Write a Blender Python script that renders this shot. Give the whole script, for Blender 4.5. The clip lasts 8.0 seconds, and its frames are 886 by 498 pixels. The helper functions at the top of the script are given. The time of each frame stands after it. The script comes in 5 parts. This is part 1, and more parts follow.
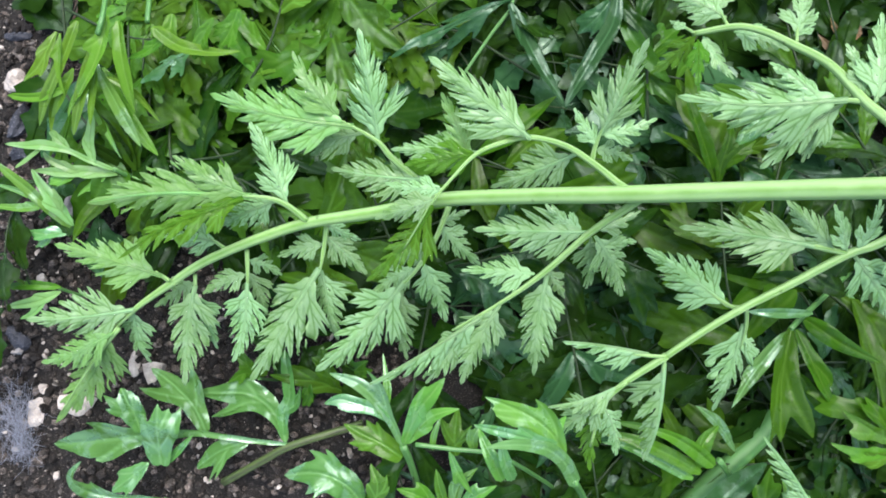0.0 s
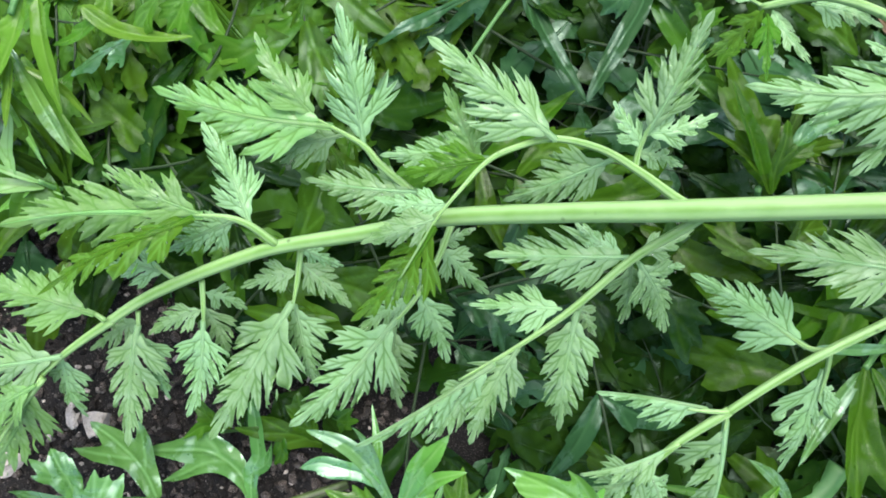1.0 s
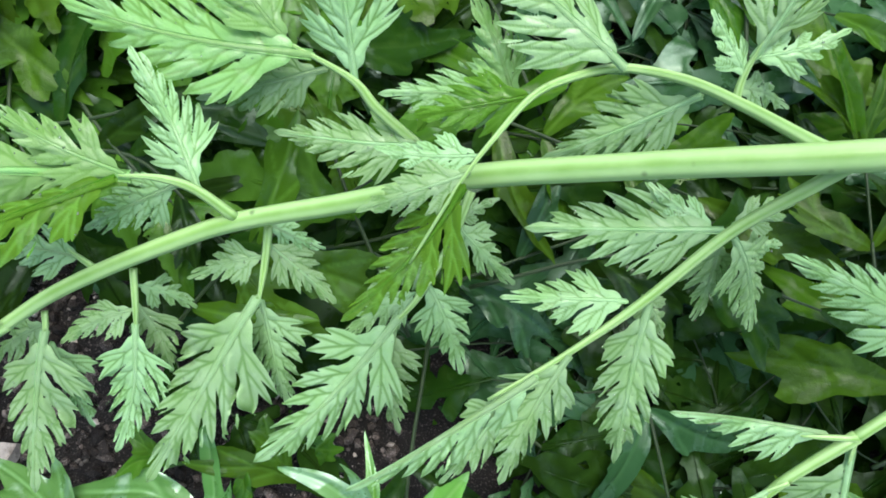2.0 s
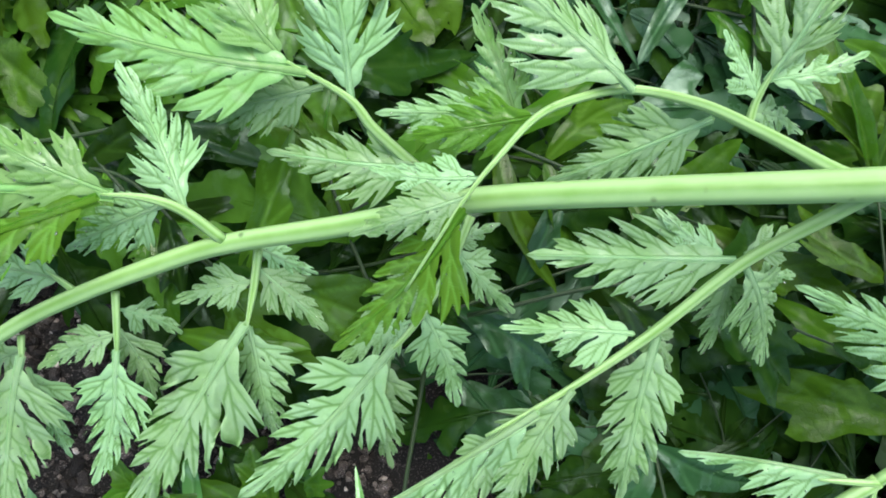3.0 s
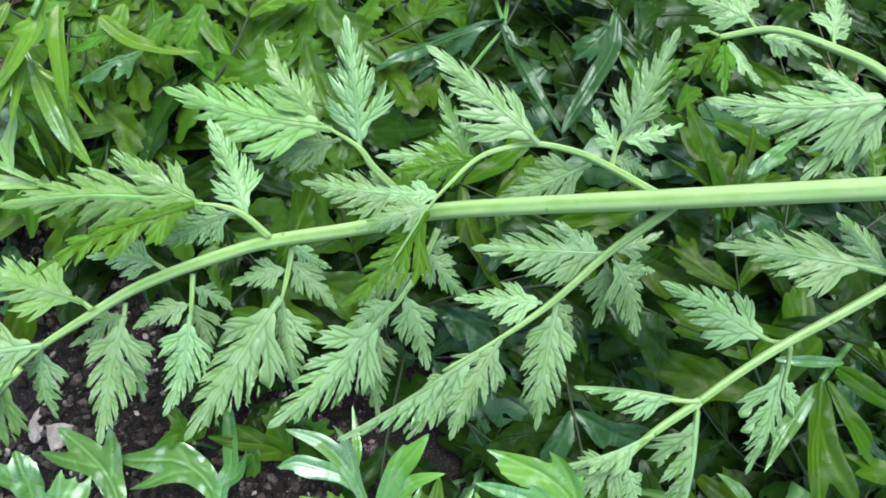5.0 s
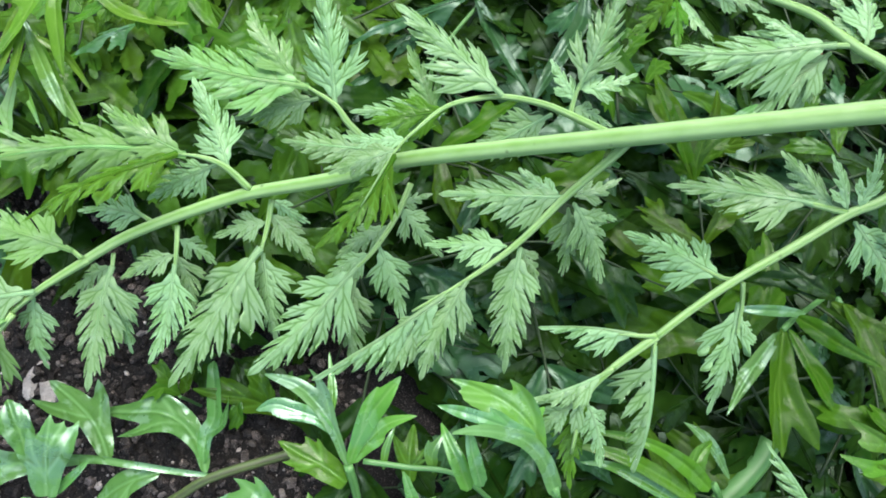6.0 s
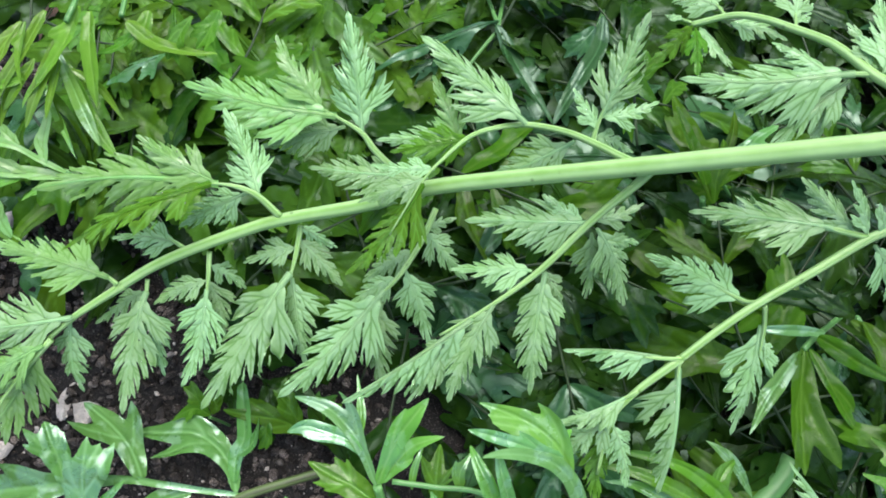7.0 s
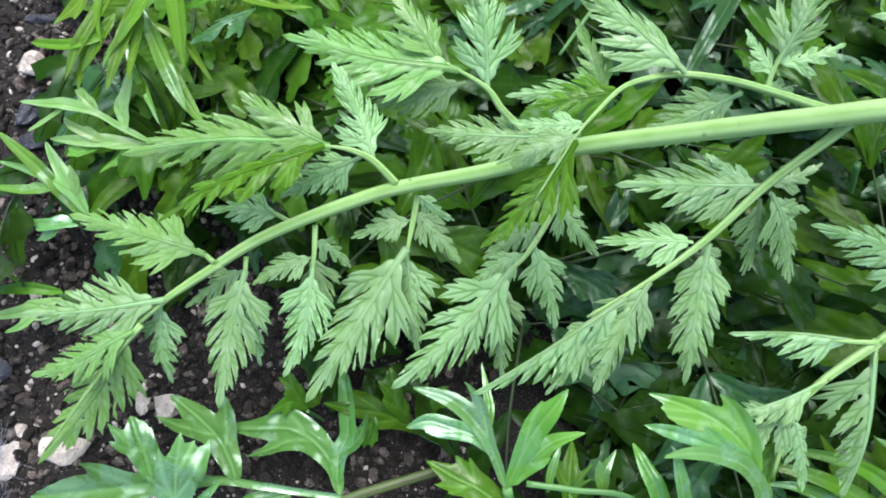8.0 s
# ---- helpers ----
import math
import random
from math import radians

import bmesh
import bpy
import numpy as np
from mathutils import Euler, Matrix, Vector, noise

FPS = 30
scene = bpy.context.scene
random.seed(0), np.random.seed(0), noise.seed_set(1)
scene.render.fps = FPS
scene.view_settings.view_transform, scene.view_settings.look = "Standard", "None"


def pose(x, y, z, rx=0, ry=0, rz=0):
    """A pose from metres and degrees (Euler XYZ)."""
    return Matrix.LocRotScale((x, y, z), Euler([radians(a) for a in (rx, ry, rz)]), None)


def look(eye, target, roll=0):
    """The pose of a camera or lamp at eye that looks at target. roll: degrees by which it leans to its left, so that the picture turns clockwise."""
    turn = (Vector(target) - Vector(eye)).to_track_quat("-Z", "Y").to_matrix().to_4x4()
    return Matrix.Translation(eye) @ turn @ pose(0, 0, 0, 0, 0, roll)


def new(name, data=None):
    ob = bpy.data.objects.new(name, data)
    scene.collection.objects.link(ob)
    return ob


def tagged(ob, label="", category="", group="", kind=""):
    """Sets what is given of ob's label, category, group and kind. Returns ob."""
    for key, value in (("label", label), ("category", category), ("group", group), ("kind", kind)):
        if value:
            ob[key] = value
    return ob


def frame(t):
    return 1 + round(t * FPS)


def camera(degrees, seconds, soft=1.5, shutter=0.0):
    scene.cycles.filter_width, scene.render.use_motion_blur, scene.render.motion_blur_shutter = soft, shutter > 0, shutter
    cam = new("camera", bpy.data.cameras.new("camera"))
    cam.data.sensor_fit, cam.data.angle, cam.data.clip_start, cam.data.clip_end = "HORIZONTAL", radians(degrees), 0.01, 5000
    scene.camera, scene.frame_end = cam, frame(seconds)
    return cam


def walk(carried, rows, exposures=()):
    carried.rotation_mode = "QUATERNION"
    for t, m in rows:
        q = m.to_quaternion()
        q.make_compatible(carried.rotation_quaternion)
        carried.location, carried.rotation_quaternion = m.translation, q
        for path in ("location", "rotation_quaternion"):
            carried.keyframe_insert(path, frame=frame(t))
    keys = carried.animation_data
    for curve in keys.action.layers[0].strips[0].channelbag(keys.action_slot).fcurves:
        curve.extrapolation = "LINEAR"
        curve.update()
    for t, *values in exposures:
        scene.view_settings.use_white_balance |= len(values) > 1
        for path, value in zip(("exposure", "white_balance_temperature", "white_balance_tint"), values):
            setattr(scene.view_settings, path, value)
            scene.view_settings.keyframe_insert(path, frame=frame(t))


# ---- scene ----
cam = camera(65.2, 8.0, soft=1.8)
ROWS = [
    (0, 0.0423, 0.1200, 0.3121, 2.52, 0.30, 2.40),
    (0.5, 0.0417, 0.1201, 0.3057, 2.61, -0.05, 2.09),
    (1, 0.0357, 0.1288, 0.2654, 2.88, -1.21, 1.69),
    (1.5, 0.0274, 0.1296, 0.2310, 3.36, -2.28, 1.51),
    (1.7, 0.0259, 0.1265, 0.2209, 2.60, -3.24, 1.11),
    (2.8, 0.0242, 0.1250, 0.2089, 4.74, -4.94, 1.79),
    (3, 0.0254, 0.1264, 0.2075, 4.87, -4.47, 1.91),
    (3.5, 0.0264, 0.1307, 0.2084, 4.24, -4.57, 2.01),
    (4, 0.0260, 0.1221, 0.2248, 7.03, -6.19, 2.53),
    (4.2, 0.0221, 0.1173, 0.2350, 8.27, -6.34, 2.71),
    (5.3, 0.0311, 0.0908, 0.2792, 12.14, -4.55, 3.22),
    (5.5, 0.0334, 0.0863, 0.2804, 12.79, -4.46, 3.22),
    (6, 0.0406, 0.0726, 0.2781, 13.43, -4.24, 3.08),
    (6.5, 0.0395, 0.0760, 0.2844, 13.77, -4.01, 2.87),
    (7, 0.0345, 0.0768, 0.2839, 13.95, -3.45, 2.81),
    (7.5, 0.0174, 0.0748, 0.2691, 13.77, -2.85, 2.78),
    (8, 0.0016, 0.0749, 0.2547, 13.58, -2.00, 2.77),
]
walk(cam, [(t, pose(x, y, z, rx, ry, rz)) for t, x, y, z, rx, ry, rz in ROWS])

# ---- sky, sun and exposure ----
scene.view_settings.exposure = 1.44
world = bpy.data.worlds.new("overcast_sky")
scene.world = world
world.use_nodes = True
sky = world.node_tree.nodes.new("ShaderNodeTexSky")
sky.sky_type, sky.sun_disc = "NISHITA", False
sky.sun_elevation, sky.sun_rotation = radians(68.9), radians(10.4)
sky.air_density, sky.dust_density = 1.0, 4.0
background = world.node_tree.nodes["Background"]
background.inputs["Strength"].default_value = 0.13
world.node_tree.links.new(sky.outputs[0], background.inputs["Color"])
sun_data = bpy.data.lights.new("sun", "SUN")
sun_data.energy, sun_data.angle, sun_data.color = 1.2, radians(50), (0.95, 0.98, 1.0)
sun = new("sun", sun_data)
sun.matrix_world = look((0.07, 0.38, 1.0), (0, 0, 0))


# ---- materials ----
def nodes_of(name):
    mat = bpy.data.materials.new(name)
    mat.use_nodes = True
    tree = mat.node_tree
    return mat, tree, tree.nodes["Principled BSDF"], tree.nodes["Material Output"]


def add_node(tree, kind, **inputs):
    node = tree.nodes.new(kind)
    for key, value in inputs.items():
        node.inputs[key.replace("_", " ")].default_value = value
    return node


def maths(tree, operation, a, b=None):
    node = tree.nodes.new("ShaderNodeMath")
    node.operation = operation
    for slot, value in zip(node.inputs, (a, b)):
        if value is None:
            continue
        if isinstance(value, (int, float)):
            slot.default_value = value
        else:
            tree.links.new(value, slot)
    return node.outputs[0]


def mixed(tree, factor, a, b):
    node = tree.nodes.new("ShaderNodeMix")
    node.data_type = "RGBA"
    for slot, value in ((node.inputs[0], factor), (node.inputs[6], a), (node.inputs[7], b)):
        if isinstance(value, (int, float)):
            slot.default_value = value
        elif isinstance(value, tuple):
            slot.default_value = (*value, 1)
        else:
            tree.links.new(value, slot)
    return node.outputs[2]


def ramp(tree, value, low, high):
    node = tree.nodes.new("ShaderNodeMapRange")
    node.inputs["From Min"].default_value, node.inputs["From Max"].default_value = low, high
    tree.links.new(value, node.inputs["Value"])
    return node.outputs[0]


def leaf_material(name, colour, vein, deep, rough, specular, through_light, wet=0.0, net=0.35, sheen_tint=(1, 1, 1), groove=0.5, ior=1.5, ripple=2.2):
    """Leaf tissue: a pale midvein along each lobe, slanting side veins, a fine network, mottled colour."""
    mat, tree, skin, out = nodes_of(name)
    link = tree.links.new
    uv = tree.nodes.new("ShaderNodeUVMap")
    split = tree.nodes.new("ShaderNodeSeparateXYZ")
    link(uv.outputs[0], split.inputs[0])
    across = maths(tree, "ABSOLUTE", maths(tree, "SUBTRACT", split.outputs[0], 0.5))
    main_vein = ramp(tree, across, 0.06, 0.012)
    coords = tree.nodes.new("ShaderNodeTexCoord")
    info = tree.nodes.new("ShaderNodeObjectInfo")
    blotch = add_node(tree, "ShaderNodeTexNoise", Scale=90.0, Detail=3.0)
    link(coords.outputs["Object"], blotch.inputs["Vector"])
    cells = add_node(tree, "ShaderNodeTexVoronoi", Scale=750.0)
    cells.feature = "DISTANCE_TO_EDGE"
    link(coords.outputs["Object"], cells.inputs["Vector"])
    mesh_vein = ramp(tree, cells.outputs["Distance"], 0.10, 0.0)
    base = mixed(tree, ramp(tree, blotch.outputs["Fac"], 0.35, 0.7), colour, deep)
    geometry = tree.nodes.new("ShaderNodeNewGeometry")
    varied = maths(tree, "FRACT", maths(tree, "ADD", info.outputs["Random"], maths(tree, "MULTIPLY", geometry.outputs["Random Per Island"], 0.999)))
    shade = tree.nodes.new("ShaderNodeHueSaturation")
    link(base, shade.inputs["Color"])
    link(maths(tree, "ADD", maths(tree, "MULTIPLY", varied, 0.36), 0.82), shade.inputs["Value"])
    link(maths(tree, "ADD", maths(tree, "MULTIPLY", varied, 0.024), 0.488), shade.inputs["Hue"])
    tint = mixed(tree, maths(tree, "MULTIPLY", mesh_vein, net * 0.5), shade.outputs[0], deep)
    tint = mixed(tree, maths(tree, "MULTIPLY", main_vein, 0.8), tint, vein)
    link(tint, skin.inputs["Base Color"])
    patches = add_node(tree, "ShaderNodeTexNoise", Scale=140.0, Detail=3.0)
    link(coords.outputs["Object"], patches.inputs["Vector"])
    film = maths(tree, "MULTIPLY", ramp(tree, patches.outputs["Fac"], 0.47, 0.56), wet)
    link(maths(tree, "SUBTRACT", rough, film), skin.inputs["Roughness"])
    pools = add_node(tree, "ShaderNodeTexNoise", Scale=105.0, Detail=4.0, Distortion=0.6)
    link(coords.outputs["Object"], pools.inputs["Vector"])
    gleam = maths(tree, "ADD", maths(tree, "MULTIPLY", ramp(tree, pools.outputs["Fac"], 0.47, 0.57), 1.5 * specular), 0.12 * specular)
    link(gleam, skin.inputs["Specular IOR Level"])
    skin.inputs["IOR"].default_value = ior
    # green painted into the sky's highlight, which would otherwise reflect neutral grey
    skin.inputs["Specular Tint"].default_value = (*sheen_tint, 1)
    puff = maths(tree, "SINE", maths(tree, "MULTIPLY", across, 6.2832))
    height = maths(tree, "MULTIPLY", puff, 1.6 * groove)
    height = maths(tree, "ADD", height, maths(tree, "MULTIPLY", mesh_vein, -0.5 * net))
    height = maths(tree, "ADD", height, maths(tree, "MULTIPLY", patches.outputs["Fac"], ripple))
    bump = add_node(tree, "ShaderNodeBump", Strength=0.45, Distance=0.0004)
    link(height, bump.inputs["Height"])
    link(bump.outputs[0], skin.inputs["Normal"])
    glow = add_node(tree, "ShaderNodeBsdfTranslucent")
    link(mixed(tree, 0.35, tint, (0.30, 0.52, 0.04)), glow.inputs["Color"])
    link(bump.outputs[0], glow.inputs["Normal"])
    blend = add_node(tree, "ShaderNodeMixShader", Fac=through_light)
    link(skin.outputs[0], blend.inputs[1])
    link(glow.outputs[0], blend.inputs[2])
    link(blend.outputs[0], out.inputs["Surface"])
    return mat


def stem_material(name, colour, rib_and_shade, rough=0.4):
    """Stems: fine lengthwise ribs, pale and darker streaks, painted bands of highlight and shade, small dark specks."""
    mat, tree, skin, out = nodes_of(name)
    link = tree.links.new
    uv = tree.nodes.new("ShaderNodeUVMap")
    split = tree.nodes.new("ShaderNodeSeparateXYZ")
    link(uv.outputs[0], split.inputs[0])
    ribs = maths(tree, "SINE", maths(tree, "MULTIPLY", split.outputs[0], 6.2832 * 3.5))
    # broad bands paint the stem's highlight and shaded side into its colour
    band = maths(tree, "SINE", maths(tree, "MULTIPLY", split.outputs[0], 6.2832 * 1.6))
    coords = tree.nodes.new("ShaderNodeTexCoord")
    mottle = add_node(tree, "ShaderNodeTexNoise", Scale=120.0, Detail=4.0)
    link(coords.outputs["Object"], mottle.inputs["Vector"])
    specks = add_node(tree, "ShaderNodeTexVoronoi", Scale=160.0)
    link(coords.outputs["Object"], specks.inputs["Vector"])
    base = mixed(tree, ramp(tree, maths(tree, "ADD", maths(tree, "ADD", maths(tree, "MULTIPLY", ribs, 0.3), maths(tree, "MULTIPLY", band, 0.6)), maths(tree, "MULTIPLY", mottle.outputs["Fac"], 2.0)), -0.1, 1.3), rib_and_shade, colour)
    base = mixed(tree, maths(tree, "MULTIPLY", ramp(tree, specks.outputs["Distance"], 0.13, 0.05), 0.7), base, (0.05, 0.09, 0.02))
    link(base, skin.inputs["Base Color"])
    skin.inputs["Roughness"].default_value = rough
    skin.inputs["Subsurface Weight"].default_value = 0.15
    skin.inputs["Subsurface Radius"].default_value = (0.002, 0.003, 0.001)
    bump = add_node(tree, "ShaderNodeBump", Strength=0.2, Distance=0.00015)
    link(maths(tree, "ADD", ribs, maths(tree, "MULTIPLY", mottle.outputs["Fac"], 0.8)), bump.inputs["Height"])
    link(bump.outputs[0], skin.inputs["Normal"])
    return mat


def earth_material(name, dark, light, grit, rough, scale):
    mat, tree, skin, out = nodes_of(name)
    link = tree.links.new
    coords = tree.nodes.new("ShaderNodeTexCoord")
    info = tree.nodes.new("ShaderNodeObjectInfo")
    geometry = tree.nodes.new("ShaderNodeNewGeometry")
    broad = add_node(tree, "ShaderNodeTexNoise", Scale=scale, Detail=6.0, Roughness=0.7)
    fine = add_node(tree, "ShaderNodeTexNoise", Scale=scale * 12, Detail=4.0)
    for node in (broad, fine):
        link(coords.outputs["Object"], node.inputs["Vector"])
    base = mixed(tree, ramp(tree, broad.outputs["Fac"], 0.35, 0.68), dark, light)
    base = mixed(tree, maths(tree, "MULTIPLY", ramp(tree, fine.outputs["Fac"], 0.58, 0.68), 0.7), base, grit)
    shade = tree.nodes.new("ShaderNodeHueSaturation")
    link(base, shade.inputs["Color"])
    mixed_random = maths(tree, "MULTIPLY", maths(tree, "POWER", geometry.outputs["Random Per Island"], 2.5), 2.6)
    link(maths(tree, "ADD", mixed_random, 0.25), shade.inputs["Value"])
    link(shade.outputs[0], skin.inputs["Base Color"])
    link(maths(tree, "SUBTRACT", rough, maths(tree, "MULTIPLY", ramp(tree, broad.outputs["Fac"], 0.6, 0.4), 0.25)), skin.inputs["Roughness"])
    skin.inputs["Specular IOR Level"].default_value = 0.25
    bump = add_node(tree, "ShaderNodeBump", Strength=0.8, Distance=0.0015)
    link(maths(tree, "ADD", broad.outputs["Fac"], maths(tree, "MULTIPLY", fine.outputs["Fac"], 0.5)), bump.inputs["Height"])
    link(bump.outputs[0], skin.inputs["Normal"])
    return mat


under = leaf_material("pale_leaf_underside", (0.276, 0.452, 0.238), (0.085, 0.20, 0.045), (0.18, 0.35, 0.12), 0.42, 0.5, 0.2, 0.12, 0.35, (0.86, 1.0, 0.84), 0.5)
lit = leaf_material("yellowish_leaf_underside", (0.21, 0.40, 0.145), (0.11, 0.25, 0.05), (0.16, 0.335, 0.09), 0.42, 0.5, 0.25, 0.12, 0.3, (1, 1, 1), 0.15)
top = leaf_material("fresh_leaf_upper_side", (0.080, 0.215, 0.020), (0.115, 0.28, 0.04), (0.058, 0.165, 0.013), 0.38, 0.3, 0.28, 0.2)
bright = leaf_material("yellowish_fresh_leaf", (0.125, 0.275, 0.030), (0.17, 0.34, 0.06), (0.09, 0.215, 0.018), 0.40, 0.35, 0.32, 0.2)
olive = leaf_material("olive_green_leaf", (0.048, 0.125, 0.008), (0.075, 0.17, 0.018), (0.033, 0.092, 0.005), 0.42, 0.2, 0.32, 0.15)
# green set below the leaf's own, painting the shade of gaps between leaves
gloss = leaf_material("wet_leaf_shade_darkened", (0.0125, 0.038, 0.004), (0.020, 0.054, 0.007), (0.008, 0.027, 0.003), 0.38, 0.16, 0.10, 0.22, 0.1, (0.72, 0.96, 0.84))
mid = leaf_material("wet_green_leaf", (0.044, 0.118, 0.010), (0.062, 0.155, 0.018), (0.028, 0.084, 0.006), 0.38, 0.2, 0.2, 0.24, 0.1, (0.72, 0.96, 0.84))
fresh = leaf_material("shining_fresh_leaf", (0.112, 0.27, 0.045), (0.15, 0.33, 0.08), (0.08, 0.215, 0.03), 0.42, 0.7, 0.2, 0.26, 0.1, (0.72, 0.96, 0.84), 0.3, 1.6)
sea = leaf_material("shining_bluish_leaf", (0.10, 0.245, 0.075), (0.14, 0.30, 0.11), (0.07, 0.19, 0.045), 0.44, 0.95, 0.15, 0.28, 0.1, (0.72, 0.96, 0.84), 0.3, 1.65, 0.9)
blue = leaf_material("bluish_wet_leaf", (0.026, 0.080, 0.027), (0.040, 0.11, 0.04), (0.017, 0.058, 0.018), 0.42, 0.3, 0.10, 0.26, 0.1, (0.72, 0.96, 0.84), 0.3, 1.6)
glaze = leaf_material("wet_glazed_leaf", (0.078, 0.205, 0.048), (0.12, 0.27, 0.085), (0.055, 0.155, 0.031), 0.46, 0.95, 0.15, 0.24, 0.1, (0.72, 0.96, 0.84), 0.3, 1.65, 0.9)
dry = leaf_material("dry_brown_leaf", (0.16, 0.11, 0.055), (0.22, 0.16, 0.09), (0.10, 0.065, 0.03), 0.6, 0.3, 0.1, 0.05, 0.3)
stem_green = stem_material("pale_green_stem", (0.25, 0.42, 0.155), (0.135, 0.285, 0.05))
stem_mid = stem_material("fresh_green_stalk", (0.10, 0.25, 0.07), (0.06, 0.17, 0.04))
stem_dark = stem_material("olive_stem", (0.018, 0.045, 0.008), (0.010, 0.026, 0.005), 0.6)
stem_old = stem_material("brownish_green_stem", (0.075, 0.115, 0.035), (0.04, 0.05, 0.018), 0.5)
soil_mat = earth_material("damp_soil", (0.004, 0.0036, 0.0033), (0.016, 0.0135, 0.012), (0.15, 0.135, 0.12), 0.8, 140)
grit_mat = earth_material("soil_crumbs", (0.008, 0.0068, 0.006), (0.088, 0.072, 0.062), (0.36, 0.32, 0.29), 0.75, 260)
stone_mat = earth_material("pale_stone", (0.15, 0.13, 0.115), (0.34, 0.31, 0.28), (0.08, 0.065, 0.055), 0.7, 130)
brick_mat = earth_material("worn_terracotta", (0.30, 0.17, 0.13), (0.42, 0.26, 0.20), (0.18, 0.10, 0.08), 0.75, 60)
water_mat, water_tree, water_skin, water_out = nodes_of("water")
water_clear = add_node(water_tree, "ShaderNodeBsdfTransparent")
water_shine = add_node(water_tree, "ShaderNodeBsdfGlossy", Roughness=0.06)
water_edge = add_node(water_tree, "ShaderNodeFresnel", IOR=1.5)
water_blend = water_tree.nodes.new("ShaderNodeMixShader")
water_tree.nodes.remove(water_skin)
for source, slot in ((water_edge.outputs[0], 0), (water_clear.outputs[0], 1), (water_shine.outputs[0], 2)):
    water_tree.links.new(source, water_blend.inputs[slot])
water_tree.links.new(water_blend.outputs[0], water_out.inputs["Surface"])
web_mat, web_tree, web_skin, web_out = nodes_of("cobweb_silk")
web_skin.inputs["Base Color"].default_value = (0.27, 0.29, 0.35, 1)
web_skin.inputs["Roughness"].default_value = 0.5
char_mat = earth_material("black_wet_bark", (0.008, 0.009, 0.012), (0.03, 0.032, 0.04), (0.08, 0.085, 0.10), 0.5, 90)


# ---- builders ----
rng = random.Random(7)
WORLD = {}


def place(ob, parent, m):
    """Puts ob at the world pose m, under parent."""
    WORLD[ob] = m
    if parent is not None:
        ob.parent = parent
        ob.matrix_basis = WORLD[parent].inverted() @ m
    else:
        ob.matrix_basis = m
    return ob


GATHER = []


def mesh_object(name, verts, faces, uvs, material, parent, m):
    if GATHER:
        pile = GATHER[-1].setdefault(material, ([], [], []))
        first = len(pile[0])
        pile[0].extend(tuple(m @ Vector(v)) for v in verts)
        pile[1].extend(tuple(i + first for i in f) for f in faces)
        pile[2].extend(uvs)
        return None
    data = bpy.data.meshes.new(name)
    data.from_pydata(verts, [], faces)
    if uvs is not None:
        layer = data.uv_layers.new(name="UVMap")
        corner = np.empty(len(data.loops), dtype=np.int32)
        data.loops.foreach_get("vertex_index", corner)
        layer.data.foreach_set("uv", np.array(uvs, dtype=np.float32)[corner].ravel())
    data.polygons.foreach_set("use_smooth", [True] * len(data.polygons))
    data.materials.append(material)
    return place(new(name, data), parent, m)


def thing(name, base, label, category, group=""):
    ob = new(name)
    ob.empty_display_size = 0.01
    place(ob, None, Matrix.Translation(base))
    return tagged(ob, label, category, group)


def spline(points, count):
    """Catmull-Rom through the points."""
    p = [Vector(q) for q in points]
    if len(p) == 2:
        return [p[0].lerp(p[1], i / count) for i in range(count + 1)]
    p = [2 * p[0] - p[1], *p, 2 * p[-1] - p[-2]]
    out, spans = [], len(p) - 3
    for i in range(count + 1):
        s = min(i / count * spans, spans - 1e-6)
        k, u = int(s), s - int(s)
        a, b, c, d = p[k:k + 4]
        out.append(0.5 * (2 * b + (c - a) * u + (2 * a - 5 * b + 4 * c - d) * u * u + (3 * b - a - 3 * c + d) * u ** 3))
    return out


def tube(points, r0, r1, sides=10, grooves=0.0, count=0, thin=0.0):
    """Vertices, faces and UVs of a tapering ribbed stem along the points."""
    path = spline(points, count or 6 * (len(points) - 1))
    origin = path[0].copy()
    verts, faces, uvs = [], [], []
    side = Vector((0, 0, 1))
    run = 0.0
    for i, q in enumerate(path):
        ahead = (path[min(i + 1, len(path) - 1)] - path[max(i - 1, 0)]).normalized()
        x = ahead.cross(side)
        x = x.normalized() if x.length > 1e-4 else Vector((1, 0, 0))
        z = x.cross(ahead)
        f = i / (len(path) - 1)
        r = (r0 + (r1 - r0) * f) * (1 - thin * max(0.0, (f - 0.6) / 0.4))
        run += (q - path[i - 1]).length if i else 0
        r *= 1 + 0.03 * noise.noise(Vector((run * 90, r0 * 999, 0)))
        for k in range(sides):
            a = 2 * math.pi * k / sides
            rr = r * (1 + grooves * (1 if k % 2 else -1))
            verts.append(q + (x * math.cos(a) + z * math.sin(a)) * rr - origin)
            uvs.append((abs(2 * k / sides - 1), run * 20))
    for i in range(len(path) - 1):
        for k in range(sides):
            n = (k + 1) % sides
            faces.append((i * sides + k, i * sides + n, (i + 1) * sides + n, (i + 1) * sides + k))
    faces.append(tuple(range(sides - 1, -1, -1)))
    faces.append(tuple(range((len(path) - 1) * sides, len(path) * sides)))
    return verts, faces, uvs, origin


def stem(plant, points, r0, r1, material=None, name="stem"):
    verts, faces, uvs, origin = tube(points, r0, r1, 14)
    return mesh_object(name, verts, faces, uvs, material or stem_green, plant, Matrix.Translation(origin))


def branch(plant, points, r0, r1, material=None):
    verts, faces, uvs, origin = tube(points, r0, r1, 8, thin=0.55)
    return mesh_object("side_branch", verts, faces, uvs, material or stem_green, plant, Matrix.Translation(origin))


